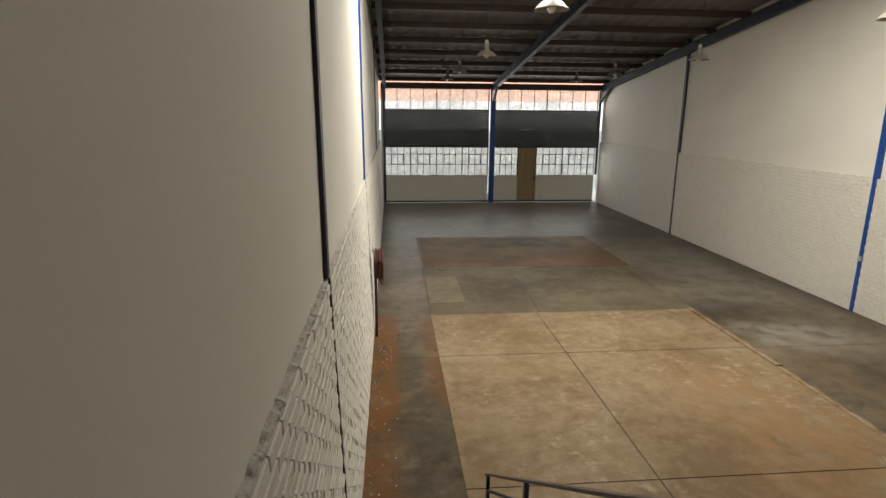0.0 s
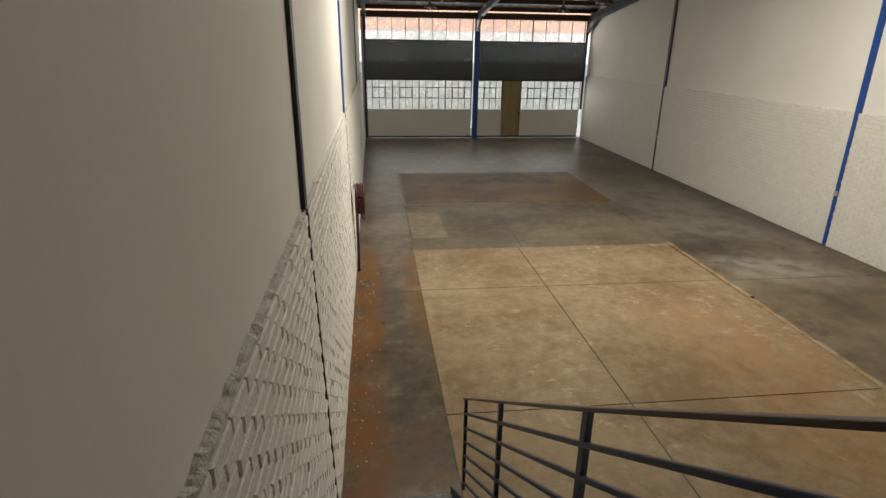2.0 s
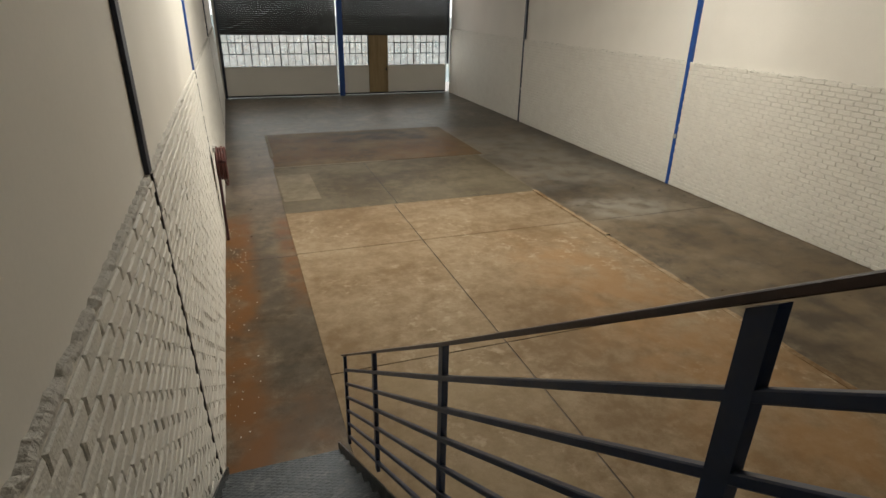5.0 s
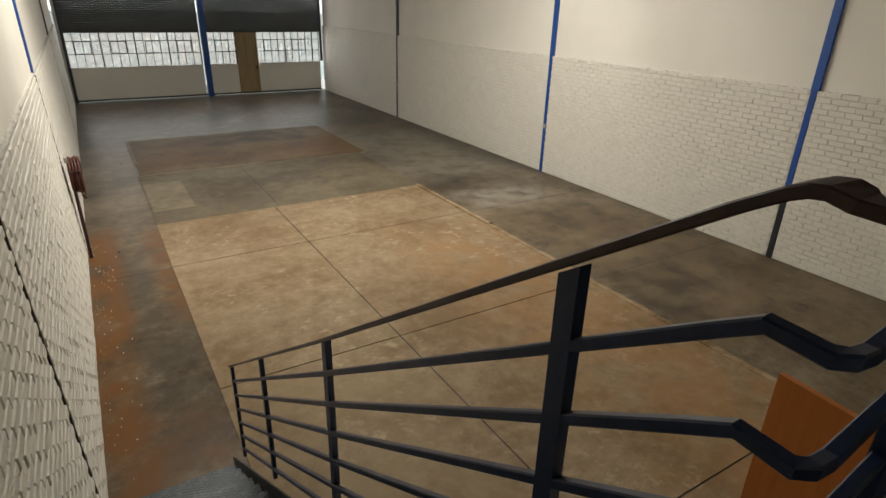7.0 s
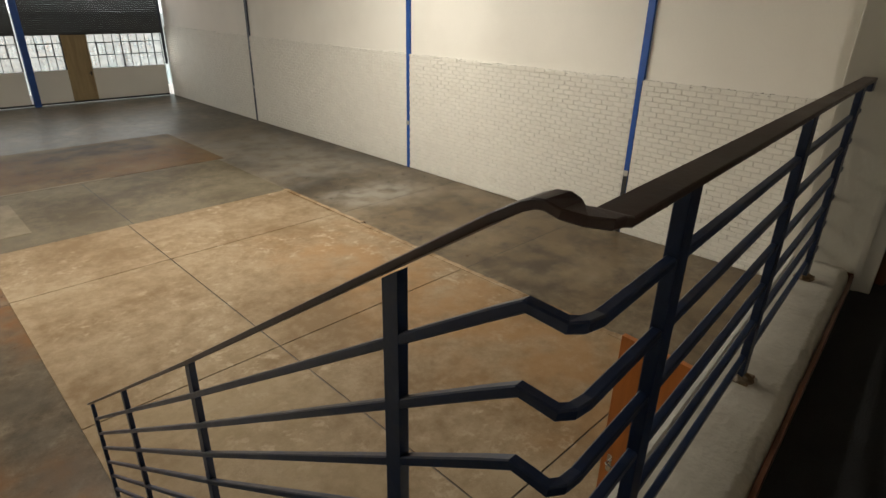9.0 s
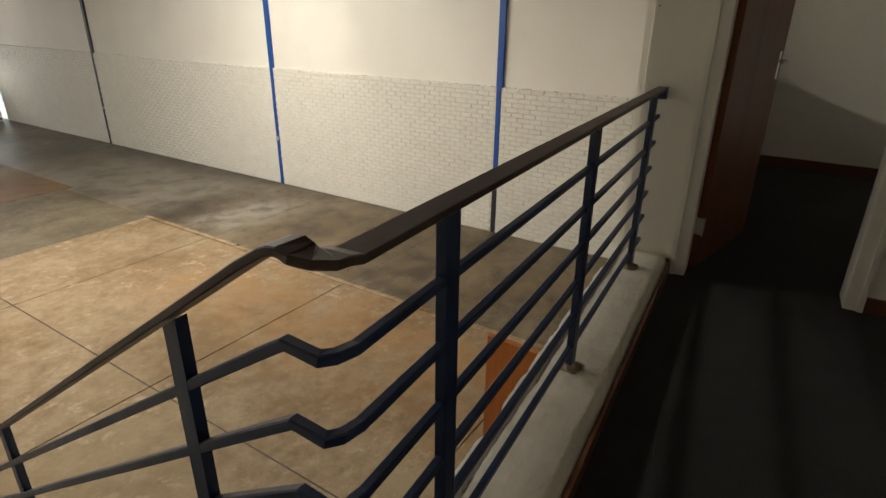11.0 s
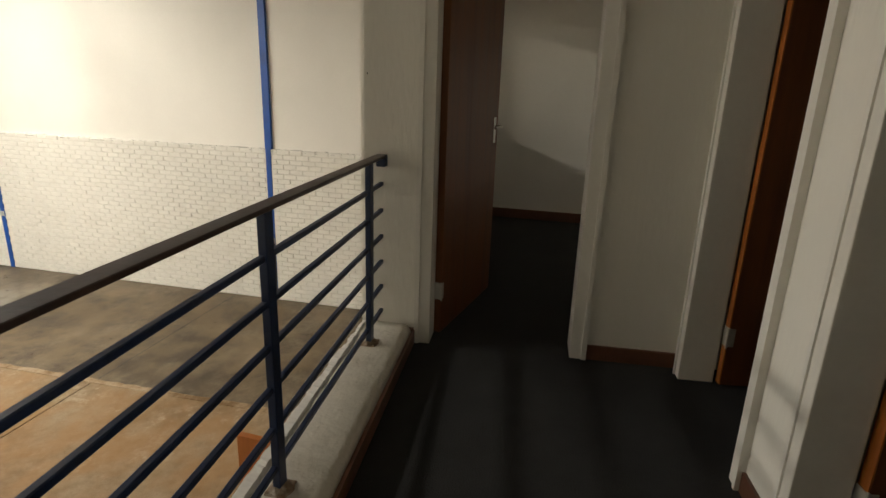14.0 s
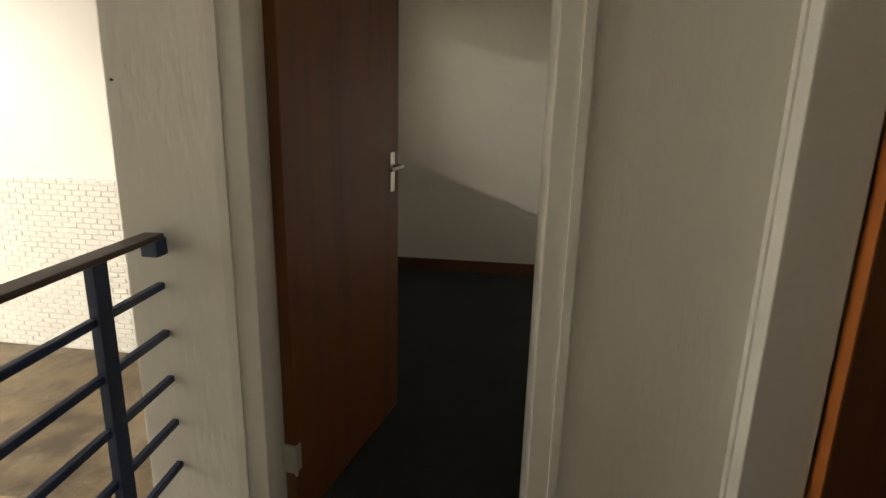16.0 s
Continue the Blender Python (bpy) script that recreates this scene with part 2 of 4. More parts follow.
def concrete(name, tones, rough, patches=(), scale=0.6, splat=None, rv=0.22, spec=0.08):
    """Old concrete: cloudy tones at two scales, soft-edged stains (x0, x1, y0, y1, softness, colour, strength), pale splats."""
    m = bpy.data.materials.new(name)
    m.use_nodes = True
    N, L = m.node_tree.nodes, m.node_tree.links
    b = N["Principled BSDF"]
    geo = N.new("ShaderNodeNewGeometry")
    pos = geo.outputs["Position"]

    def noise_tex(s, d=6, r=0.6):
        n = N.new("ShaderNodeTexNoise")
        n.inputs["Scale"].default_value, n.inputs["Detail"].default_value, n.inputs["Roughness"].default_value = s, d, r
        L.new(pos, n.inputs["Vector"])
        return n

    def math(op, a, c, k=None):
        x = N.new("ShaderNodeMath")
        x.operation = op
        for i, v in enumerate((a, c, k)):
            if v is None:
                continue
            if isinstance(v, (int, float)):
                x.inputs[i].default_value = v
            else:
                L.new(v, x.inputs[i])
        return x.outputs[0]

    big, mid, fine = noise_tex(scale), noise_tex(scale * 7, 9, 0.74), noise_tex(70, 3)
    f = math("MULTIPLY_ADD", big.outputs["Fac"], 0.5, math("MULTIPLY", mid.outputs["Fac"], 0.5))
    f = math("MULTIPLY_ADD", fine.outputs["Fac"], 0.12, math("SUBTRACT", f, 0.06))
    ramp = N.new("ShaderNodeValToRGB")
    e = ramp.color_ramp.elements
    e[0].position, e[1].position = 0.42, 0.59
    e[0].color, e[1].color = (*tones[0], 1), (*tones[-1], 1)
    if len(tones) == 3:
        k = e.new(0.5)
        k.color = (*tones[1], 1)
    L.new(f, ramp.inputs[0])
    col = ramp.outputs[0]
    warp = noise_tex(1.1, 5, 0.65)
    sep = N.new("ShaderNodeSeparateXYZ")
    L.new(pos, sep.inputs[0])
    wsep = N.new("ShaderNodeSeparateXYZ")
    L.new(warp.outputs["Color"], wsep.inputs[0])

    def blend(col, mask, colour):
        mx = N.new("ShaderNodeMix")
        mx.data_type = "RGBA"
        L.new(mask, mx.inputs[0])
        L.new(col, mx.inputs[6])
        mx.inputs[7].default_value = (*colour, 1)
        return mx.outputs[2]

    for i, (x0, x1, y0, y1, soft, colour, amt) in enumerate(patches):
        px = math("MULTIPLY_ADD", math("SUBTRACT", wsep.outputs[0], 0.5), soft * 3, sep.outputs[0])
        py = math("MULTIPLY_ADD", math("SUBTRACT", wsep.outputs[1], 0.5), soft * 3, sep.outputs[1])
        dx = math("SUBTRACT", math("ABSOLUTE", math("SUBTRACT", px, (x0 + x1) / 2), 0), (x1 - x0) / 2)
        dy = math("SUBTRACT", math("ABSOLUTE", math("SUBTRACT", py, (y0 + y1) / 2), 0), (y1 - y0) / 2)
        d = math("MAXIMUM", dx, dy)
        r = N.new("ShaderNodeMapRange")
        r.interpolation_type = "SMOOTHSTEP"
        r.inputs[1].default_value, r.inputs[2].default_value = -soft, soft
        r.inputs[3].default_value, r.inputs[4].default_value = amt, 0
        L.new(d, r.inputs[0])
        own = N.new("ShaderNodeTexNoise")
        own.inputs["Scale"].default_value, own.inputs["Detail"].default_value = 1.7 + 0.3 * (i % 3), 6
        L.new(pos, own.inputs["Vector"])
        v = N.new("ShaderNodeMapRange")
        v.inputs[1].default_value, v.inputs[2].default_value, v.inputs[3].default_value, v.inputs[4].default_value = 0.38, 0.56, 0.2, 1.0
        L.new(own.outputs["Fac"], v.inputs[0])
        col = blend(col, math("MULTIPLY", r.outputs[0], v.outputs[0]), colour)
    if splat:
        sp = noise_tex(4.5, 8, 0.72)
        sp2 = noise_tex(0.55, 2)
        r = N.new("ShaderNodeMapRange")
        r.inputs[1].default_value, r.inputs[2].default_value, r.inputs[4].default_value = 0.53, 0.66, 0.5
        L.new(sp.outputs["Fac"], r.inputs[0])
        r2 = N.new("ShaderNodeMapRange")
        r2.inputs[1].default_value, r2.inputs[2].default_value = 0.45, 0.6
        L.new(sp2.outputs["Fac"], r2.inputs[0])
        col = blend(col, math("MULTIPLY", r.outputs[0], r2.outputs[0]), splat)
    b.inputs["Specular IOR Level"].default_value = spec
    L.new(col, b.inputs["Base Color"])
    rr = math("MULTIPLY_ADD", mid.outputs["Fac"], 2 * rv, rough - rv)
    L.new(rr, b.inputs["Roughness"])
    bp = N.new("ShaderNodeBump")
    bp.inputs["Strength"].default_value, bp.inputs["Distance"].default_value = 0.18, 0.006
    L.new(math("ADD", fine.outputs["Fac"], mid.outputs["Fac"]), bp.inputs["Height"])
    L.new(bp.outputs[0], b.inputs["Normal"])
    return m


RUST, OIL = (0.150, 0.068, 0.021), (0.04, 0.032, 0.024)
M_FLOOR = concrete("stained_concrete_floor", ((0.055, 0.041, 0.027), (0.108, 0.083, 0.055), (0.19, 0.155, 0.108)), 0.34, (
    (-0.2, 0.40, 0.5, 11.5, 0.14, RUST, 0.95),
    (0.8, 1.2, 7.5, 11.2, 0.12, RUST, 0.9),
    (0.1, 1.0, 4.0, 5.6, 0.2, RUST, 0.75),
    (0.4, 1.1, 4.6, 10.5, 0.25, (0.075, 0.065, 0.05), 0.6),
    (7.9, 9.2, 7.0, 8.8, 0.22, OIL, 0.95),
    (6.75, 8.3, 4.4, 6.2, 0.2, OIL, 0.9),
    (6.7, 8.2, 10.8, 11.6, 0.25, OIL, 0.9),
    (9.2, 10.0, 11.0, 18.0, 0.25, OIL, 0.8),
    (7.0, 9.0, 9.3, 10.5, 0.4, (0.26, 0.24, 0.20), 0.8),
    (6.7, 9.9, 1.5, 9.0, 0.7, (0.19, 0.135, 0.075), 0.5),
    (6.8, 9.4, 11.5, 17.0, 0.5, (0.23, 0.22, 0.19), 0.5),
    (-0.5, 10.5, 18.3, 27.0, 0.5, (0.062, 0.054, 0.042), 0.75)), spec=0.15)
M_SLAB = concrete("pale_concrete_slab", ((0.178, 0.121, 0.067), (0.230, 0.168, 0.103), (0.290, 0.224, 0.146)), 0.55, (
    (4.6, 6.6, 0.5, 8.5, 0.8, (0.28, 0.155, 0.065), 0.6),
    (1.0, 3.0, 1.0, 6.0, 0.8, (0.24, 0.18, 0.10), 0.5)), splat=(0.47, 0.39, 0.28), rv=0.15)
M_GREYSLAB = concrete("worn_grey_concrete_slab", ((0.084, 0.067, 0.043), (0.130, 0.108, 0.072), (0.185, 0.158, 0.11)), 0.48, (
    (1.0, 6.7, 11.2, 12.1, 0.25, (0.12, 0.10, 0.07), 0.5), (2.8, 4.4, 12.9, 13.7, 0.3, OIL, 0.5)))
M_RUSTSLAB = concrete("rust_brown_concrete_slab", ((0.066, 0.042, 0.019), (0.128, 0.085, 0.040), (0.185, 0.130, 0.067)), 0.45, (
    (3.0, 5.9, 17.2, 18.6, 0.3, OIL, 0.8), (1.1, 3.4, 15.6, 18.2, 0.4, RUST, 0.45), (4.0, 6.8, 14.9, 17.2, 0.4, RUST, 0.5)))
M_PATCH = concrete("pale_repair_concrete", ((0.15, 0.125, 0.085), (0.20, 0.17, 0.12), (0.25, 0.215, 0.155)), 0.55)
M_RIM = concrete("broken_screed_edge", ((0.16, 0.10, 0.05), (0.28, 0.20, 0.12), (0.36, 0.28, 0.19)), 0.7)

# ---- building blocks ----


def finish(name, bm, material, parent=None, smooth=False):
    me = bpy.data.meshes.new(name)
    bmesh.ops.recalc_face_normals(bm, faces=bm.faces)
    bm.to_mesh(me)
    bm.free()
    me.materials.append(material)
    if smooth:
        for p in me.polygons:
            p.use_smooth = True
    ob = new(name, me)
    if parent:
        ob.parent = parent
    return ob


def add_box(bm, x0, x1, y0, y1, z0, z1, m=None, bevel=0.0):
    v = [bm.verts.new((x, y, z)) for x in (x0, x1) for y in (y0, y1) for z in (z0, z1)]
    fs = [bm.faces.new([v[i] for i in q]) for q in ((0, 1, 3, 2), (4, 6, 7, 5), (0, 4, 5, 1), (2, 3, 7, 6), (0, 2, 6, 4), (1, 5, 7, 3))]
    if m:
        bmesh.ops.transform(bm, matrix=m, verts=v)
    if bevel:
        es = list({e for f in fs for e in f.edges})
        bmesh.ops.bevel(bm, geom=es, offset=bevel, segments=2, affect="EDGES", profile=0.6)


def box(name, x0, x1, y0, y1, z0, z1, material, parent=None, bevel=0.0, m=None):
    bm = bmesh.new()
    add_box(bm, x0, x1, y0, y1, z0, z1, m, bevel)
    return finish(name, bm, material, parent)


def empty(name, x=0, y=0, z=0):
    e = new(name)
    e.location = (x, y, z)
    e.empty_display_size = 0.1
    return e


def structure(ob, label, category):
    return tagged(ob, label, category, kind="structure")


def add_prism(bm, pts, a, b, axis):
    """A polygon (u, v) drawn out from a to b along axis: x takes (y, z), y takes (x, z), z takes (x, y)."""
    def at(u, v, w):
        return {"x": (w, u, v), "y": (u, w, v), "z": (u, v, w)}[axis]
    A, B = [bm.verts.new(at(u, v, a)) for u, v in pts], [bm.verts.new(at(u, v, b)) for u, v in pts]
    n = len(pts)
    bm.faces.new(A)
    bm.faces.new(B[::-1])
    for i in range(n):
        bm.faces.new((A[i], A[(i + 1) % n], B[(i + 1) % n], B[i]))


def prism(name, pts, a, b, axis, material, parent=None):
    bm = bmesh.new()
    add_prism(bm, pts, a, b, axis)
    return finish(name, bm, material, parent)


def add_tube(bm, path, w, h, sides=0):
    """A bar of w by h (round when sides is given) along a path of points, mitred at its bends."""
    P = [Vector(p) for p in path]
    rings = []
    for i, p in enumerate(P):
        d0 = (p - P[i - 1]).normalized() if i else (P[1] - p).normalized()
        d1 = (P[i + 1] - p).normalized() if i < len(P) - 1 else d0
        t = (d0 + d1).normalized()
        k = 1 / max(0.5, t.dot(d1))
        up = Vector((0, 0, 1)) if abs(t.z) < 0.95 else Vector((0, 1, 0))
        s = t.cross(up).normalized()
        u = s.cross(t).normalized()
        ring = []
        if sides:
            for j in range(sides):
                a = 2 * math.pi * j / sides
                ring.append(bm.verts.new(p + s * (math.cos(a) * w / 2 * k) + u * (math.sin(a) * h / 2)))
        else:
            c = min(w, h) * 0.14
            for x, y in ((-w / 2 + c, -h / 2), (w / 2 - c, -h / 2), (w / 2, -h / 2 + c), (w / 2, h / 2 - c), (w / 2 - c, h / 2), (-w / 2 + c, h / 2), (-w / 2, h / 2 - c), (-w / 2, -h / 2 + c)):
                ring.append(bm.verts.new(p + s * (x * k) + u * y))
        rings.append(ring)
    n = len(rings[0])
    for a, b in zip(rings, rings[1:]):
        for j in range(n):
            bm.faces.new((a[j], a[(j + 1) % n], b[(j + 1) % n], b[j]))
    bm.faces.new(rings[0][::-1])
    bm.faces.new(rings[-1])


def tube(name, path, w, h, material, parent=None, sides=0):
    bm = bmesh.new()
    add_tube(bm, path, w, h, sides)
    return finish(name, bm, material, parent, smooth=bool(sides))


def add_lathe(bm, prof, n=24, m=None):
    vs = []
    for r, z in prof:
        vs.append([bm.verts.new((r * math.cos(2 * math.pi * i / n), r * math.sin(2 * math.pi * i / n), z)) for i in range(n)])
    for a, b in zip(vs, vs[1:]):
        for i in range(n):
            bm.faces.new((a[i], a[(i + 1) % n], b[(i + 1) % n], b[i]))
    if m:
        bmesh.ops.transform(bm, matrix=m, verts=[v for r in vs for v in r])


# ---- the hall ----
XR, YF, MZ = 9.97, 26.45, 2.77          # right brick face, glazed gable, upper floor level
XL, BT = LEFT_FACE, 2.775              # left brick face, top of the brick
BTL = 2.83                             # top of the brick on the stair side
XLU, XRU = XL - 0.036, XR + 0.06        # plaster faces above the brick


def rail_y(x):
    return 0.3975 + 0.0795 * x


structure(box("floor", -0.6, 10.4, -3.5, 26.75, -0.3, 0.0, M_FLOOR), "dark stained concrete warehouse floor with rust marks", "floor")
structure(box("ground", -60, 70, 26.75, 120, -0.4, -0.08, M_YARD), "grey concrete yard outside the windows", "ground")

# walls: brick backing below, smooth plaster above, set back on a ledge
COLS_L, COLS_R = (4.39, 10.53, 19.5), (4.96, 11.0, 19.03)


def lower_wall(name, xa, xb, cols, y0, y1, z1, gap):
    bm = bmesh.new()
    edges = [y0] + [c for y in cols for c in (y - gap, y + gap)] + [y1]
    for a, b in zip(edges[::2], edges[1::2]):
        add_box(bm, xa, xb, a, b, 0, z1)
    return finish(name, bm, M_MORTAR)


LEAN = Matrix.Translation((XL, 0, 0)) @ pose(0, 0, 0, 0, -2.0, 0) @ Matrix.Translation((-XL, 0, 0))   # the old wall is out of plumb
LEAN_UP = Matrix.Translation((XL - 0.098, 0, 2.82)) @ pose(0, 0, 0, 0, -0.5, 0) @ Matrix.Translation((-XL, 0, -2.82))   # the plaster above stands straighter
wl = structure(lower_wall("wall_left", XL - 0.40, XL - 0.010, COLS_L, -3.5, YF, BTL, 0.016), "white painted brick lower wall", "wall")
wl.matrix_basis = LEAN
wr = structure(lower_wall("wall_right", XR + 0.010, XR + 0.40, COLS_R, 0.95, YF, BT, 0.05), "white painted brick lower wall", "wall")
structure(box("wall_left_upper", XLU - 0.28, XLU, -3.5, YF, BTL, 8.2, M_PLASTER), "smooth off-white plastered upper wall", "wall").matrix_basis = LEAN_UP
structure(box("wall_right_upper", XRU, XRU + 0.28, -3.5, YF, BT, 8.2, M_PLASTER), "smooth off-white plastered upper wall", "wall")
structure(box("wall_right_pier", XR + 0.002, XR + 0.40, 0.60, 0.95, 0, BT, M_PLASTER), "smooth white pier at the end of the brick", "wall")


def ledge(name, xa, xb, y0, y1, seed, BT):
    """The rough cement capping on the brick, with a crumbled front edge."""
    rnd = random.Random(seed)
    bm = bmesh.new()
    n = int((y1 - y0) / 0.05)
    rows = []
    for i in range(n + 1):
        y = y0 + (y1 - y0) * i / n
        dz, dx = rnd.uniform(-0.014, 0.014), rnd.uniform(-0.012, 0.006)
        s = 1 if xb > xa else -1
        rows.append([bm.verts.new(p) for p in ((xa, y, BT + 0.024 + dz), (xa + (xb - xa) * 0.6, y, BT + 0.018 + dz * 0.7), (xb + s * dx, y, BT + 0.004 + dz * 0.3), (xb + s * dx, y, BT - 0.01))])
    for a, b in zip(rows, rows[1:]):
        for j in range(3):
            bm.faces.new((a[j], b[j], b[j + 1], a[j + 1]))
    return finish(name, bm, M_ROUGH)


structure(ledge("trim_ledge_left", XLU, XL, -0.6, YF - 0.1, 3, BTL), "rough cement ledge on top of the brick", "ledge").matrix_basis = LEAN
structure(ledge("trim_ledge_right", XRU, XR, 0.95, YF - 0.1, 4, BT), "thin rough cement ledge on top of the brick", "ledge")

# steel columns
for side, cols in (("left", COLS_L), ("right", COLS_R)):
    for y in cols:
        e = empty("steel_column", XL if side == "left" else XR, y, 0)
        tagged(e, "blue painted steel column set in the white wall", "column", "steel columns")
        if side == "left":
            e.matrix_basis = LEAN_UP @ pose(XL, y, 0)
        bm = bmesh.new()
        w = 0.06
        # the flange above the ledge, and the narrow strip in the slit below it
        xs = (-0.16, -0.005) if side == "left" else (0.0, 0.16)
        add_box(bm, xs[0], xs[1], -w, w, BTL + 0.02 if side == "left" else BT + 0.025, 6.5)
        if side == "left":
            # black strip just proud of the brick, painting the dark inside the slit
            strip = box("slit_shade_strip", -0.20, 0.0045, -0.0145, 0.0145, 0, BTL + 0.01, M_DARK, e)
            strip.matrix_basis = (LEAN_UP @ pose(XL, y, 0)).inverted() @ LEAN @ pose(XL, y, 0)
            tagged(strip, "black strip painting the dark of the slit between the bricks")
        else:
            add_box(bm, -0.008, 0.2, -0.047, 0.047, 0, BT + 0.03)
        # far columns and the first left one: shade put in as blue-black paint
        finish("shaft", bm, M_RAFTER if y > 15 or (side == "left" and y < 5) else M_BLUE, e)
        bx = box("junction_box", -0.03, 0.03, -0.045, 0.045, 1.10, 1.20, M_GREY, e, 0.006)
        tagged(bx, "small grey junction box")
        if y == COLS_R[0]:
            tagged(box("cover_strip", -0.012, -0.008, -0.044, 0.044, 0.0, 1.10, M_DARK, e), "black lower strip")

# the gable: windows, roller shutters, glazed strip, side door
FY = YF
gable = structure(box("wall_far", -0.12, 0.02, FY, FY + 0.2, 0, 5.3, M_PLASTER), "white gable wall with windows", "wall")


def sill_wall(x0, x1):
    box("infill", x0, x1, FY + 0.0, FY + 0.18, 0.10, 1.23, M_PLASTER, gable)


sill_wall(0.02, 4.74)
sill_wall(5.04, 6.15)
sill_wall(7.03, 9.80)
box("bottom_rail", 0.02, 9.8, FY + 0.01, FY + 0.12, 0.035, 0.10, M_DARK, gable)
box("header", -0.1, 10.05, FY, FY + 0.2, 5.10, 5.35, M_PURLIN, gable)
box("sill", 0.02, 4.74, FY - 0.03, FY + 0.2, 1.23, 1.26, M_FRAME, gable)
box("sill", 5.04, 6.15, FY - 0.03, FY + 0.2, 1.23, 1.26, M_FRAME, gable)
box("sill", 7.03, 9.80, FY - 0.03, FY + 0.2, 1.23, 1.26, M_FRAME, gable)
mp = tagged(empty("steel_column", 4.91, FY - 0.06, 0), "dark blue steel post between the shutters", "column", "steel columns")
box("shaft", -0.11, 0.11, -0.10, 0.08, 0, 5.2, M_BLUE, mp, 0.008)
for a in (-0.02, 9.82):
    ep = tagged(empty("steel_post", a, FY, 0), "dark steel post at the end of the gable", "column", "gable posts")
    box("shaft", 0, 0.10, -0.06, 0.0, 1.3 if a > 1 else 0, 5.1, M_RAFTER, ep, 0.006)


def glazing(name, x0, x1, z0, z1, nx, zs, vents=(), label=""):
    w = structure(empty(name, x0, FY + 0.08, z0), label, "window")
    bm = bmesh.new()
    W, H = x1 - x0, z1 - z0
    for i in range(nx + 1):
        u = W * i / nx
        t = 0.022 if i % 4 == 0 else 0.011
        add_box(bm, u - t, u + t, -0.02, 0.02, 0, H)
    for z in (0, *zs, H):
        add_box(bm, 0, W, -0.017, 0.017, z - 0.012, z + 0.012)
    finish("frame", bm, M_WINFRAME, w)
    for a, b, c, d in vents:
        bv = bmesh.new()
        for q in ((a, a + 0.03, c, d), (b - 0.03, b, c, d), (a, b, c, c + 0.03), (a, b, d - 0.03, d)):
            add_box(bv, q[0], q[1], -0.045, -0.02, q[2], q[3])
        finish("vent_sash", bv, M_WINFRAME, w)
    zz = [0, *zs, H]
    for i in range(nx):
        for a, b in zip(zz, zz[1:]):
            g = box("pane", W * i / nx + 0.006, W * (i + 1) / nx - 0.006, 0.004, 0.009, a + 0.005, b - 0.005, M_GLASS, w)
            g.visible_shadow = False
    return w


glazing("window_1", 0.02, 4.74, 1.26, 2.56, 16, (0.50, 0.97), ((0.30, 0.86, 0.50, 0.97), (1.50, 2.05, 0.50, 0.97), (2.70, 3.25, 0.50, 0.97), (3.85, 4.4, 0.50, 0.97)), "dusty steel-framed window with small panes")
glazing("window_2", 5.04, 6.15, 1.26, 2.56, 4, (0.50, 0.97), ((0.28, 0.83, 0.50, 0.97),), "dusty steel-framed window beside the door")
glazing("window_3", 7.03, 9.80, 1.26, 2.56, 9, (0.50, 0.97), ((0.31, 0.92, 0.50, 0.97), (1.54, 2.15, 0.50, 0.97)), "dusty steel-framed window with small panes")
glazing("window_4", 0.02, 4.74, 4.20, 5.10, 8, (), (), "high glazed strip above the shutter")
glazing("window_5", 5.04, 9.80, 4.20, 5.10, 8, (), (), "high glazed strip above the shutter")

side_door = tagged(empty("side_door", 6.17, FY + 0.03, 0.03), "closed tall tan timber door between the windows", "door")
box("leaf", 0.04, 0.82, 0.0, 0.045, 0.02, 2.55, M_TIMBER, side_door, 0.004)
bm = bmesh.new()
add_box(bm, 0, 0.04, -0.02, 0.10, 0, 2.57)
add_box(bm, 0.82, 0.86, -0.02, 0.10, 0, 2.57)
finish("frame", bm, M_TIMBER, side_door)
bm = bmesh.new()
add_box(bm, 0.76, 0.80, -0.03, 0.0, 1.0, 1.14)
add_box(bm, 0.70, 0.80, -0.05, -0.03, 1.06, 1.08)
finish("handle", bm, M_DARK, side_door)


def shutter(x0, x1):
    """A roller shutter curtain of curved slats, half raised."""
    e = tagged(empty("roller_shutter", x0, FY - 0.05, 2.58), "charcoal slatted roller shutter pulled half down", "shutter", "roller shutters")
    bm = bmesh.new()
    n = 21
    h = 1.62 / n
    for i in range(n):
        z = i * h
        add_prism(bm, [(0.0, z), (-0.001, z + h * 0.25), (-0.0012, z + h * 0.6), (-0.0004, z + h * 0.97), (0.02, z + h * 0.97), (0.02, z)], 0, x1 - x0, "x")
    finish("curtain", bm, M_SHUTTER, e)
    box("bottom_bar", 0, x1 - x0, -0.03, 0.03, -0.05, 0.0, M_DARK, e, 0.005)
    return e


shutter(0.06, 4.75)
shutter(5.03, 9.82)

# corrugated sheeting across the yard
bm = bmesh.new()


def corrugated(bm, x0, x1, y, z0, z1, pitch=0.19, depth=0.05):
    n = int((x1 - x0) / pitch * 4)
    cols = []
    for i in range(n + 1):
        x = x0 + (x1 - x0) * i / n
        dy = depth * (0, 0, 1, 1)[i % 4]
        cols.append((bm.verts.new((x, y - dy, z0)), bm.verts.new((x, y - dy, z1))))
    for a, b in zip(cols, cols[1:]):
        bm.faces.new((a[0], b[0], b[1], a[1]))


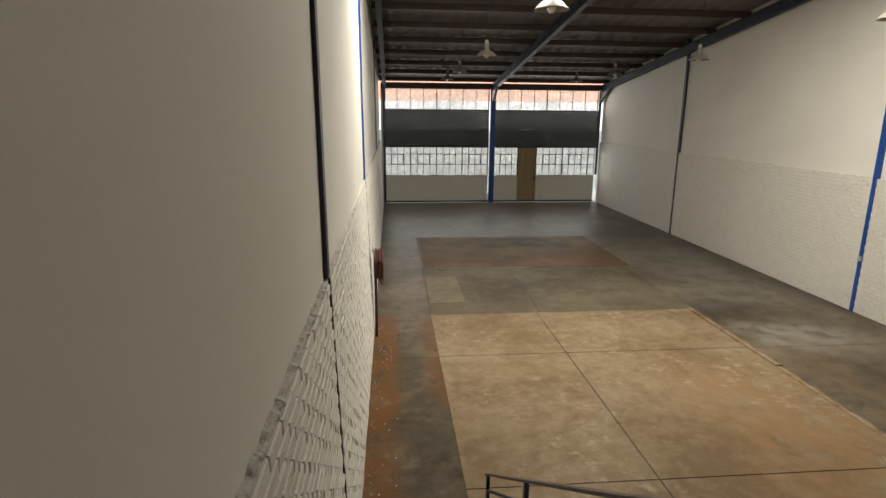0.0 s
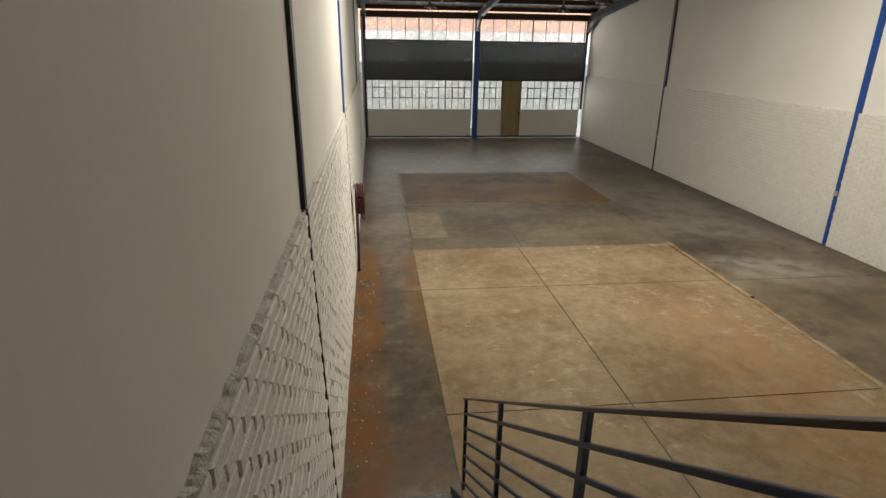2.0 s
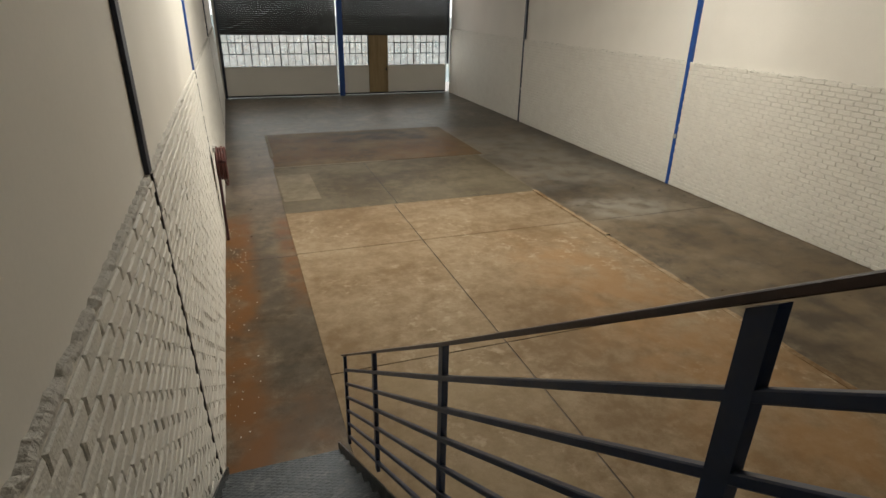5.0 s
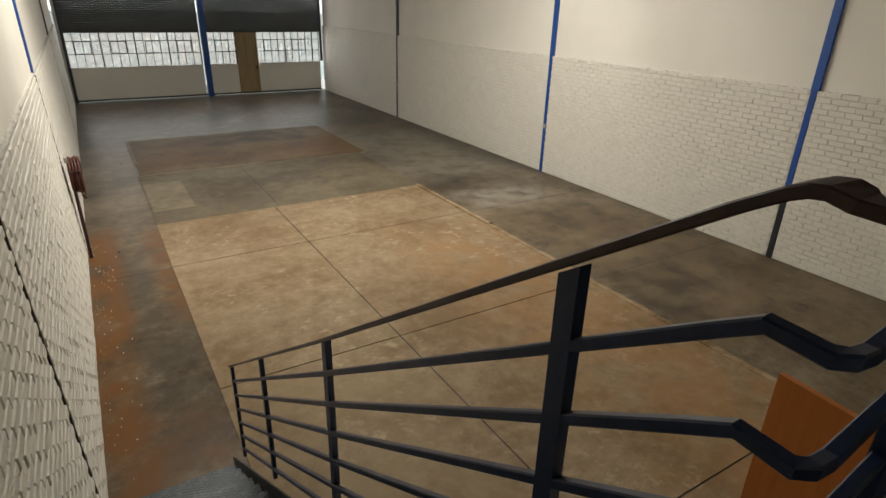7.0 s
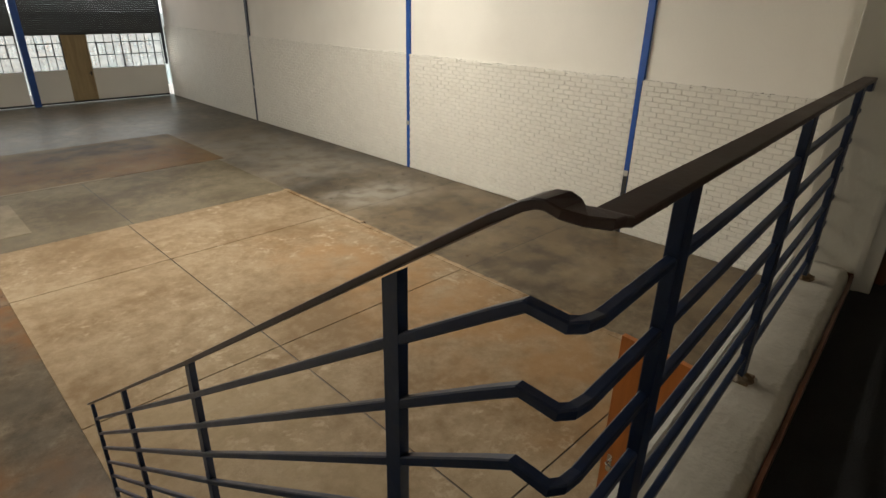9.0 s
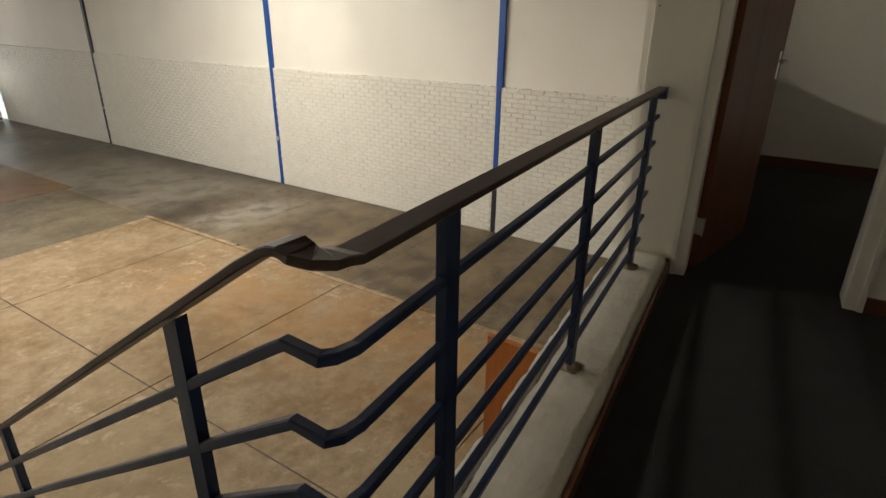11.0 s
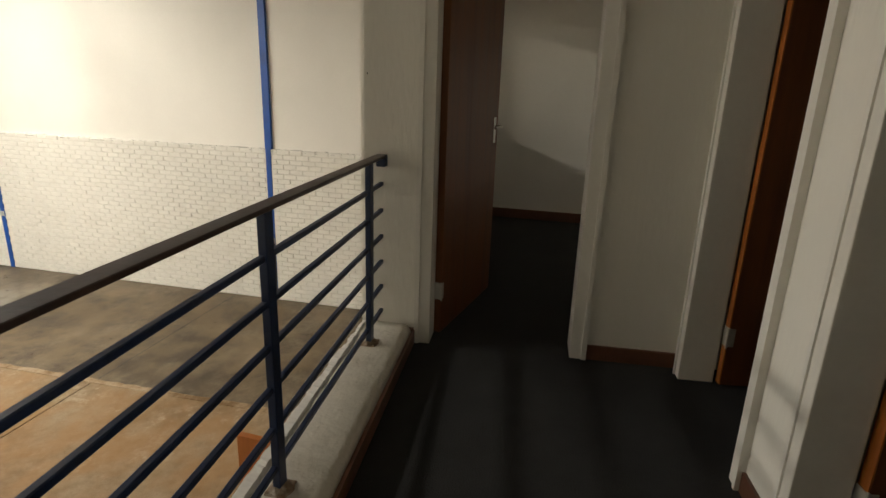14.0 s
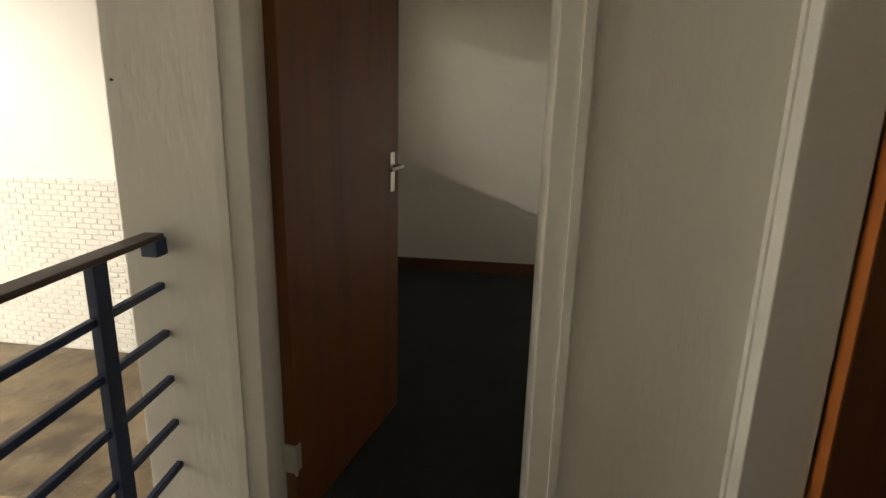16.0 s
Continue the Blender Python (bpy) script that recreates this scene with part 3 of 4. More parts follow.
yard = structure(empty("backdrop", 0, 30.6, 0), "corrugated sheet building across the yard", "backdrop")
corrugated(bm, -12, 22, 30.6, -0.1, 3.2)
finish("lower_sheeting", bm, M_OUTLOW, yard).matrix_parent_inverse = yard.matrix_basis.inverted()
# the two bands above have an added glow in their material
bm = bmesh.new()
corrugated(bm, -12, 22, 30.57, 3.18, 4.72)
finish("middle_glow_sheeting", bm, M_OUTSHEET, yard).matrix_parent_inverse = yard.matrix_basis.inverted()
bm = bmesh.new()
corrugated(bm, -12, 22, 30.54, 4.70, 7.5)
finish("upper_glow_sheeting", bm, M_OUTORANGE, yard).matrix_parent_inverse = yard.matrix_basis.inverted()

# ---- roof ----
SL, RIDGE = 0.122, 12.0


def rz(y):
    return 5.02 + SL * (FY - (y if y > RIDGE else 2 * RIDGE - y))


RX0, RX1, RL = 0.5, 7.5, (9.1, 10.3)      # translucent sheets in the roof


def roof_sheet(bm, x0, x1, u, v):
    n = int((x1 - x0) / 0.1)
    cols = []
    for i in range(n + 1):
        x = x0 + (x1 - x0) * i / n
        d = 0.03 * (0, 1, 1, 0)[i % 4]
        cols.append([bm.verts.new((x, u, rz(u) + 0.46 + d)), bm.verts.new((x, v, rz(v) + 0.46 + d))])
    for a, b in zip(cols, cols[1:]):
        bm.faces.new((a[0], b[0], b[1], a[1]))


bm = bmesh.new()
roof_sheet(bm, -0.5, 10.5, YF + 0.4, RIDGE)
roof_sheet(bm, -0.5, 10.5, RIDGE, RL[1])
roof_sheet(bm, -0.5, 10.5, RL[0], -3.6)
roof_sheet(bm, -0.5, RX0, RL[1], RL[0])
roof_sheet(bm, RX1, 10.5, RL[1], RL[0])
structure(finish("ceiling_roof_sheeting", bm, M_ROOF), "dark ribbed metal roof sheeting seen from below", "roof")
bm = bmesh.new()
roof_sheet(bm, RX0, RX1, RL[1], RL[0])
structure(finish("window_rooflight", bm, M_SKYSHEET), "translucent white rooflight sheets", "rooflight")


def purlin(y):
    e = tagged(empty("purlin", 0, y, rz(y) + 0.28), "dark red-brown steel roof purlin", "purlin", "roof purlins")
    add = bmesh.new()
    add_box(add, -0.15, 10.05, -0.03, -0.022, 0, 0.17)
    add_box(add, -0.15, 10.05, -0.022, 0.04, 0.0, 0.008)
    add_box(add, -0.15, 10.05, -0.022, 0.04, 0.162, 0.17)
    finish("channel", add, M_PURLIN, e)


y = YF - 0.6
while y > -3:
    if not RL[0] < y < RL[1]:
        purlin(y)
    y -= 1.65


def rafter(x):
    e = tagged(empty("rafter", x, 0, 0), "dark blue steel roof rafter with knee brackets", "rafter", "roof rafters")
    bm = bmesh.new()
    for a, b in ((YF - 0.1, RIDGE), (RIDGE, -3.4)):
        for u0, u1, z0, z1 in ((-0.07, 0.07, 0.0, 0.014), (-0.006, 0.006, 0.014, 0.266), (-0.07, 0.07, 0.266, 0.28)):
            vs = [bm.verts.new((u, w, rz(w) + z)) for u in (u0, u1) for w in (a, b) for z in (z0, z1)]
            for q in ((0, 1, 3, 2), (4, 6, 7, 5), (0, 4, 5, 1), (2, 3, 7, 6), (0, 2, 6, 4), (1, 5, 7, 3)):
                bm.faces.new([vs[i] for i in q])
    finish("beam", bm, M_RAFTER, e)
    bm = bmesh.new()
    add_prism(bm, [(YF - 0.15, rz(YF) - 0.45), (YF - 0.15, rz(YF)), (YF - 1.2, rz(YF - 1.2))], -0.05, 0.05, "x")
    finish("haunch", bm, M_RAFTER, e)
    for yy in (23.85, 20.55, 17.25, 13.95):
        for s in (-1, 1):
            if (x < 1 and s < 0) or (x > 9 and s > 0):
                continue
            tube("fly_brace", [(s * 0.05, yy, rz(yy) + 0.02), (s * 0.42, yy, rz(yy) + 0.30)], 0.05, 0.01, M_RAFTER, e)


for x in (0.05, 4.89, 9.86):
    rafter(x)


def pendant(x, y, z):
    e = tagged(empty("pendant_lamp", x, y, z), "industrial pendant lamp with a wide enamel shade", "lamp", "pendant lamps")
    bm = bmesh.new()
    add_lathe(bm, [(0.055, 0.30), (0.06, 0.16), (0.10, 0.13), (0.16, 0.10), (0.235, 0.02), (0.25, 0.0), (0.243, 0.0), (0.155, 0.09), (0.09, 0.12), (0.0, 0.14)])
    finish("shade", bm, M_SHADE, e, True)
    bm = bmesh.new()
    add_lathe(bm, [(0.0, 0.38), (0.035, 0.37), (0.05, 0.30), (0.05, 0.2)], 16)
    finish("lamp_holder", bm, M_GREY, e, True)
    bm = bmesh.new()
    add_lathe(bm, [(0.03, 0.12), (0.06, 0.06), (0.06, 0.0), (0.03, -0.04), (0.0, -0.045)], 16)
    finish("bulb", bm, M_FRAME, e, True)
    tube("cable", [(0, 0, 0.37), (0, 0, rz(y) + 0.47 - z)], 0.012, 0.012, M_DARK, e, 6)


for py in (8.9, 14.5, 19.9, 24.0):
    for px in (2.6, 7.9):
        pendant(px, py, 5.44 if py < 9 else 5.34)

# ---- floor slabs and joints ----
pad = structure(empty("floor_pad", 0, 0, 0), "pale tan concrete floor pad cast in panels", "floor")


def panel(name, x0, x1, y0, y1, h, material, parent=pad):
    return box(name, x0 + 0.008, x1 - 0.008, y0 + 0.008, y1 - 0.008, -0.05, h, material, parent, 0.004)


for ya, yb in ((0.4, 2.31), (2.31, 5.80), (5.80, 9.29), (9.29, 11.34)):
    panel("slab_panel", 1.06, 3.26, ya, yb, 0.012, M_SLAB)
    panel("slab_panel", 3.26, 6.53, ya, yb, 0.012, M_SLAB)
panel("slab_panel", 1.06, 3.36, 11.34, 14.8, 0.006, M_GREYSLAB)
panel("slab_panel", 3.36, 6.62, 11.34, 14.8, 0.006, M_GREYSLAB)
panel("slab_panel", 1.12, 6.80, 14.85, 18.8, 0.006, M_RUSTSLAB)
panel("repair_patch", 1.10, 1.89, 12.07, 14.1, 0.012, M_PATCH)
box("edge_strip", 1.09, 1.17, 15.9, 18.8, 0.0, 0.012, M_PATCH, pad)
box("edge_strip", 1.1, 4.0, 14.78, 14.88, 0.0, 0.012, M_PATCH, pad)


def rim(y0, y1, x0, seed):
    rnd = random.Random(seed)
    bm = bmesh.new()
    n = int((y1 - y0) / 0.12)
    rows = []
    for i in range(n + 1):
        y = y0 + (y1 - y0) * i / n
        a, b = rnd.uniform(0, 0.012), rnd.uniform(0, 0.03)
        rows.append([bm.verts.new(p) for p in ((x0, y, 0.0), (x0 + 0.006, y, 0.046 - a), (x0 + 0.075 + b, y, 0.042 - a), (x0 + 0.11 + b, y, 0.0))])
    for p, q in zip(rows, rows[1:]):
        for j in range(3):
            bm.faces.new((p[j], q[j], q[j + 1], p[j + 1]))
    return finish("broken_edge", bm, M_RIM, pad)


rim(8.5, 11.36, 6.53, 1)
rim(0.5, 8.5, 6.52, 2).scale = (1, 1, 0.5)
for xx, ya, yb in ((3.26, 0.4, 11.32), (3.36, 11.36, 14.8)):
    box("saw_cut", xx - 0.007, xx + 0.007, ya, yb, 0.0, 0.003, M_DARK, pad)
for yy in (2.31, 5.80, 9.29):
    box("saw_cut", 1.06, 6.52, yy - 0.007, yy + 0.007, 0.0, 0.003, M_DARK, pad)
# saw cuts across the side strips
for yy in (5.80, 9.29):
    box("saw_cut", 6.62, XR, yy - 0.004, yy + 0.004, 0.0, 0.0015, M_DARK, pad)
box("saw_cut", 0.0, 1.06, 9.27, 9.276, 0.0, 0.0015, M_DARK, pad)

# crumbs of plaster along the brick
rnd = random.Random(11)
bm = bmesh.new()
for i in range(110):
    x, y = XL + 0.03 + abs(rnd.gauss(0, 0.16)), rnd.uniform(4.4, 10.8)
    if i < 25:
        x, y = XL + rnd.uniform(0.08, 0.32), rnd.uniform(9.2, 9.7)
    s = rnd.uniform(0.002, 0.0065)
    add_box(bm, -s, s, -s * rnd.uniform(0.5, 1), s, 0, s, pose(x, y, 0.0, rz=rnd.uniform(0, 180)))
tagged(finish("plaster_crumbs", bm, M_MORTAR), "scattered white plaster crumbs on the floor", "debris", kind="stuff")

# ---- hose reel ----
hr = tagged(empty("hose_reel", XL, 10.45, 1.33), "wall-mounted fire hose reel with dark red hose", "hose reel")
bm = bmesh.new()
for r, k in ((0.265, 0), (0.245, 1), (0.265, 2), (0.25, 3)):
    c = 0.05 + 0.04 * k
    ring = []
    for i in range(28):
        a = 2 * math.pi * i / 28
        ring.append((c, r * math.cos(a), r * math.sin(a) * 1.05))
    add_tube(bm, ring + ring[:1], 0.036, 0.036, 8)
finish("hose", bm, M_HOSE, hr, True)
bm = bmesh.new()
add_lathe(bm, [(0.0, 0.02), (0.24, 0.02), (0.24, 0.026), (0.05, 0.03), (0.05, 0.17), (0.23, 0.175), (0.23, 0.18), (0.0, 0.18)], 24, pose(0, 0, 0, 0, 90, 0))
finish("drum", bm, M_PIPE, hr, True)
tube("supply_pipe", [(0.05, -0.16, 0.0), (0.05, -0.16, -1.33)], 0.05, 0.05, M_PIPE, hr, 10)
tube("hanging_hose", [(0.16, 0.1, -0.2), (0.17, 0.08, -0.34), (0.16, 0.0, -0.38), (0.13, -0.08, -0.3)], 0.03, 0.03, M_HOSE, hr, 8)
box("bracket", 0.0, 0.04, -0.2, -0.06, 0.24, 0.32, M_GREY, hr, 0.004)

# ---- stair ----
stair = tagged(empty("steel_stair", 0.47, 4.42, 0), "dark steel stair with chequer plate treads", "staircase")
SX0, SX1 = XL + 0.03, 0.95


def child(ob, e):
    ob.parent = e
    ob.matrix_parent_inverse = e.matrix_basis.inverted()
    return ob


RISE, GO = MZ / 15, 0.267
for k in range(1, 15):
    yn, z = 4.42 - GO * (k - 1), RISE * k
    bm = bmesh.new()
    add_box(bm, SX0 + 0.012, SX1 - 0.012, yn - GO - 0.015, yn, z - 0.006, z)
    add_box(bm, SX0 + 0.012, SX1 - 0.012, yn - 0.006, yn, z - 0.045, z - 0.006)
    child(finish("tread", bm, M_TREAD), stair)
for x in (SX0, SX1 - 0.012):
    bm = bmesh.new()
    def nose(yy):
        return RISE + (4.42 - yy) * RISE / GO
    add_prism(bm, [(4.50, 0.0), (4.50, nose(4.5) + 0.07), (0.62, nose(0.62) + 0.07), (0.62, nose(0.62) - 0.20), (4.15, 0.0)], x, x + 0.012, "x")
    child(finish("stringer", bm, M_TREAD), stair)

# ---- railing: one run down the stair, a swan neck, one run along the kerb ----
rail = tagged(empty("railing", 0.98, 0.6, MZ), "navy painted steel railing with a dark worn handrail", "railing")
RX = 0.98


def srz(y):
    return 3.597 - (y - 0.81) * 0.6703


def krz(x):
    return 3.752 - 0.0160 * (x - 1.305)


neck = [(RX, 4.10, srz(4.10)), (RX - 0.006, 1.887, srz(1.887) - 0.010), (RX, 0.60, srz(0.60) + 0.004), (RX, 0.552, 3.771), (RX, 0.536, 3.778), (RX, 0.520, 3.780), (RX - 0.002, 0.502, 3.776), (RX + 0.004, 0.488, 3.772), (RX + 0.018, rail_y(RX) + 0.002, 3.767), (RX + 0.035, rail_y(RX + 0.03), 3.764), (RX + 0.06, rail_y(RX + 0.06), krz(RX + 0.06)), (3.495, rail_y(3.495), krz(3.495))]
child(tube("handrail", neck, 0.050, 0.014, M_RAIL), rail)
for i in range(6):
    d = 0.137 + 0.1305 * i
    last = 4.09
    path = [(RX, last, srz(last) - d), (RX - 0.006, 1.887, srz(1.887) - d - 0.008), (RX, 0.60, srz(0.60) - d), (RX, 0.548, 3.772 - d), (RX, 0.488, 3.769 - d), (RX + 0.02, rail_y(RX) + 0.003, 3.765 - d), (RX + 0.06, rail_y(RX + 0.06), krz(RX + 0.06) - d), (3.518, rail_y(3.515) + 0.009, krz(3.515) - d)]
    child(tube("rail_bar", path, 0.019, 0.019, M_NAVY), rail)


def post(x, y, z0, w=0.039, d=0.022):
    """A flat bar whose top is cut to the slope of the handrail."""
    top = [(y - w / 2, srz(y - w / 2) - 0.012), (y + w / 2, srz(y + w / 2) - 0.012)]
    return child(prism("post", [(y - w / 2, z0), (y + w / 2, z0), top[1], top[0]], x - d / 2, x + d / 2, "x", M_NAVY), rail)


for yy in (4.083, 3.002, 1.887, 0.81):
    post(RX, yy, srz(yy) - 0.86)
for xx in (1.305, 2.258, 3.27):
    yk = rail_y(xx)
    child(box("post", xx - 0.021, xx + 0.021, yk - 0.0125, yk + 0.0125, 2.85, krz(xx) - 0.005, M_NAVY, None, 0.003), rail)
    child(box("base_plate", xx - 0.04, xx + 0.04, yk - 0.035, yk + 0.035, 2.856, 2.868, M_BASE, None, 0.004), rail)
    bm = bmesh.new()
    blob = random.Random(int(xx * 100))
    add_lathe(bm, [(0.0, 0.016), (0.022, 0.015), (0.034, 0.007), (0.043, -0.004)], 12, pose(xx, yk, 2.866))
    for v in bm.verts:
        v.co += Vector((blob.uniform(-0.006, 0.006), blob.uniform(-0.006, 0.006), blob.uniform(-0.003, 0.003)))
    child(finish("weld_foot", bm, M_BASE), rail)
child(box("wall_lug", 3.470, 3.513, rail_y(3.5) - 0.022, rail_y(3.5) + 0.022, krz(3.5) - 0.05, krz(3.5) - 0.006, M_NAVY, None, 0.004), rail)

# ---- upper floor ----
structure(prism("floor_upper", [(XLU, 0.62), (XLU, -3.5), (9.97, -3.5), (9.97, 0.84), (3.66, 0.84), (3.66, 0.66), (3.55, 0.66), (1.0, 0.55), (1.0, 0.66)], MZ - 0.25, MZ, "z", M_CARPET), "near-black carpeted upper landing", "floor")


def kerb():
    bm = bmesh.new()
    prof = [(-0.155, MZ - 0.004), (-0.155, 2.83), (-0.135, 2.854), (-0.11, 2.862), (0.06, 2.862), (0.09, 2.855), (0.10, 2.83), (0.10, 2.46), (-0.155, 2.46)]
    n = 44
    rnd = random.Random(5)
    rows = []
    for i in range(n + 1):
        x = 0.99 + (3.52 - 0.99) * i / n
        rows.append([bm.verts.new((x, rail_y(x) + u + (rnd.uniform(-0.006, 0.006) if 1 <= j <= 6 else 0), z + (rnd.uniform(-0.003, 0.003) if 2 <= j <= 5 else 0))) for j, (u, z) in enumerate(prof)])
    for a, b in zip(rows, rows[1:]):
        for j in range(len(prof)):
            k = (j + 1) % len(prof)
            bm.faces.new((a[j], b[j], b[k], a[k]))
    bm.faces.new(rows[0])
    bm.faces.new(rows[-1][::-1])
    return finish("kerb_wall", bm, M_PARAPET, smooth=True)


def kerb_lip():
    """Hardened plaster left along the outer edge of the kerb, ragged and white."""
    rnd = random.Random(8)
    bm = bmesh.new()
    n, rows, w = 150, [], 0.0
    for i in range(n + 1):
        x = 1.0 + 2.5 * i / n
        w = max(-0.010, min(0.016, w + rnd.uniform(-0.006, 0.006)))
        y = rail_y(x) + 0.078
        rows.append([bm.verts.new(p) for p in ((x, y + rnd.uniform(-0.008, 0.004), 2.858), (x, y + 0.010, 2.866 + rnd.uniform(-0.002, 0.003)), (x, y + 0.034 + w, 2.862 + rnd.uniform(-0.003, 0.002)), (x, y + 0.036 + w, 2.835 + rnd.uniform(-0.008, 0.008)), (x, y + 0.016, 2.80))])
    for p, q in zip(rows, rows[1:]):
        for j in range(4):
            bm.faces.new((p[j], q[j], q[j + 1], p[j + 1]))
    return finish("trim_kerb_lip", bm, M_PLASTER)


structure(kerb_lip(), "ragged white plaster lip along the kerb edge", "trim")
structure(kerb(), "cream painted rough concrete kerb under the railing", "kerb")
structure(prism("baseboard_kerb", [(1.0, rail_y(1.0) - 0.157), (3.52, rail_y(3.52) - 0.157), (3.52, rail_y(3.52) - 0.172), (1.0, rail_y(1.0) - 0.172)], MZ, MZ + 0.07, "z", M_SKIRT), "brown skirting along the kerb", "baseboard")
# wall of the offices under the landing, with a doorway
lowf = structure(empty("wall_under_landing", 0, 0, 0), "white wall under the landing with a doorway", "wall")
box("wall_part", 1.0, 2.66, 0.36, 0.52, 0, 2.50, M_PLASTER, lowf)
box("wall_part", 3.46, 9.97, 0.52, 0.70, 0, 2.75, M_PLASTER, lowf)
box("wall_part", 2.66, 3.46, 0.36, 0.52, 2.06, 2.50, M_PLASTER, lowf)


def door_leaf(name, w, h, label, material, hinge, turn, lip=False, z0=0.008):
    """A flush leaf from its hinge along +x, with lever handles on long plates on both faces and two hinges."""
    e = tagged(empty(name), label, "door", "flush doors")
    box("leaf", 0.004, w, -0.021, 0.021, z0, h, material, e, 0.003)
    # light catching the hinge edge, painted as a thin orange strip
    if lip:
        tagged(box("lit_edge_strip", -0.002, 0.0035, -0.0205, 0.0205, z0 + 0.002, h - 0.002, M_ORANGE, e, 0.001), "orange strip painting the light on the door edge")
    for s in (-1, 1):
        bm = bmesh.new()
        add_box(bm, w - 0.085, w - 0.047, s * 0.021 if s > 0 else -0.026, 0.026 if s > 0 else -0.021, 0.945, 1.095, bevel=0.002)
        add_tube(bm, [(w - 0.066, s * 0.024, 1.043), (w - 0.066, s * 0.065, 1.043), (w - 0.075, s * 0.068, 1.043), (w - 0.18, s * 0.066, 1.040)], 0.016, 0.016, 8)
        finish("lever_handle", bm, M_CHROME, e, False)
    for z in (0.197, 1.80):
        hb = bmesh.new()
        add_box(hb, -0.006, 0.006, -0.0235, 0.0235, z, z + 0.09, bevel=0.003)
        add_box(hb, -0.004, 0.028, -0.0245, -0.0205, z + 0.002, z + 0.088, bevel=0.001)
        add_tube(hb, [(-0.004, -0.026, z - 0.004), (-0.004, -0.026, z + 0.094)], 0.011, 0.011, 8)
        for k in (0.018, 0.045, 0.072):
            add_lathe(hb, [(0.0, 0.0012), (0.0035, 0.001), (0.0038, 0.0)], 8, pose(0.017, -0.0245, z + k, 90, 0, 0))
        finish("hinge", hb, M_HINGE, e)
    e.matrix_basis = pose(*hinge, 0, 0, turn)
    return e


door_leaf("office_door", 0.78, 2.04, "open orange-brown flush wooden door with chrome lever", M_ORANGE, (3.45, 0.78, 0.0), 86)

# end wall of the landing with doorway 1; corridor wall with doorways 2 and 3
EX, CY, TOPZ, DH = 3.522, -0.788, 5.30, MZ + 2.05
ew = structure(empty("wall_end", 0, 0, 0), "cream roller-textured wall at the end of the landing", "wall")
box("wall_part", EX, EX + 0.13, 0.456, 0.775, MZ - 0.3, TOPZ, M_BRUSHED, ew, 0.006)
box("wall_part", EX, EX + 0.13, CY - 0.12, -0.31, MZ - 0.02, TOPZ, M_BRUSHED, ew)
box("wall_part", EX, EX + 0.13, -0.31, 0.456, DH + 0.03, TOPZ, M_BRUSHED, ew)
cw = structure(empty("wall_corridor", 0, 0, 0), "cream painted corridor wall with doorways", "wall")
D2, D3 = (2.781, 3.53), (1.80, 2.476)
for a, b in ((XLU, D3[0]), (D3[1], D2[0]), (D2[1], EX + 0.12)):
    box("wall_part", a, b, CY - 0.12, CY, MZ - 0.02, TOPZ, M_BRUSHED, cw)
for a, b in (D2, D3):
    box("wall_part", a, b, CY - 0.12, CY, DH + 0.03, TOPZ, M_BRUSHED, cw)
office_front = structure(empty("wall_office_front", 0, 0, 0), "white office wall above the hall with a window opening", "wall")
OW, OZ = (4.5, 6.28), (3.66, 4.62)
for a, b, c, d in ((EX + 0.13, OW[0], MZ, TOPZ), (OW[1], XRU, MZ, TOPZ), (OW[0], OW[1], MZ, OZ[0]), (OW[0], OW[1], OZ[1], TOPZ)):
    box("wall_part", a, b, 0.768, 0.84, c, d, M_PLASTER, office_front)


square = [ew]


def frame_x(y0, y1):
    """Frame of the doorway in the end wall: jambs and head, with a raised bead."""
    e = structure(empty("door_1_frame", EX, 0, MZ), "off-white gloss door frame in the end wall", "door frame")
    bm = bmesh.new()
    for a, b, s in ((y1 - 0.045, y1 + 0.022, 1), (y0 - 0.022, y0 + 0.045, -1)):
        add_box(bm, -0.016, 0.15, a, b, 0, 2.05, bevel=0.004)
        o = b if s > 0 else a
        add_box(bm, -0.024, -0.014, o - 0.012, o + 0.012, 0, 2.07)
    add_box(bm, -0.016, 0.15, y0 - 0.022, y1 + 0.022, 2.05, 2.10)
    finish("jambs", bm, M_FRAME, e)
    square.append(e)


frame_x(-0.318, 0.476)


askew = []


def frame_y(name, x0, x1):
    e = structure(empty(name, 0, CY, MZ), "off-white gloss door frame in the corridor wall", "door frame")
    bm = bmesh.new()
    for a, b in ((x0 - 0.02, x0 + 0.03), (x1 - 0.03, x1 + 0.02)):
        add_box(bm, a, b, -0.135, 0.022, 0, 2.05, bevel=0.004)
    for a, b in ((x0 - 0.035, x0 - 0.018), (x1 + 0.018, x1 + 0.035)):
        add_box(bm, a, b, 0.0, 0.028, 0, 2.07)
    add_box(bm, x0 - 0.02, x1 + 0.02, -0.135, 0.022, 2.05, 2.10)
    finish("jambs", bm, M_FRAME, e)
    askew.append(e)


frame_y("door_2_frame", *D2)
frame_y("door_3_frame", *D3)
door_leaf("office_door", 0.79, 2.03, "open brown varnished flush door with chrome lever", M_DOOR, (3.652, 0.425, MZ), -10.5)
askew.append(door_leaf("office_door", 0.66, 2.03, "open brown varnished flush door inside the doorway", M_DOOR, (D2[1] - 0.04, CY - 0.15, MZ), -86, True))
askew.append(door_leaf("office_door", 0.66, 2.03, "open brown varnished flush door inside the doorway", M_DOOR, (D3[1] - 0.04, CY - 0.15, MZ), -86, True))

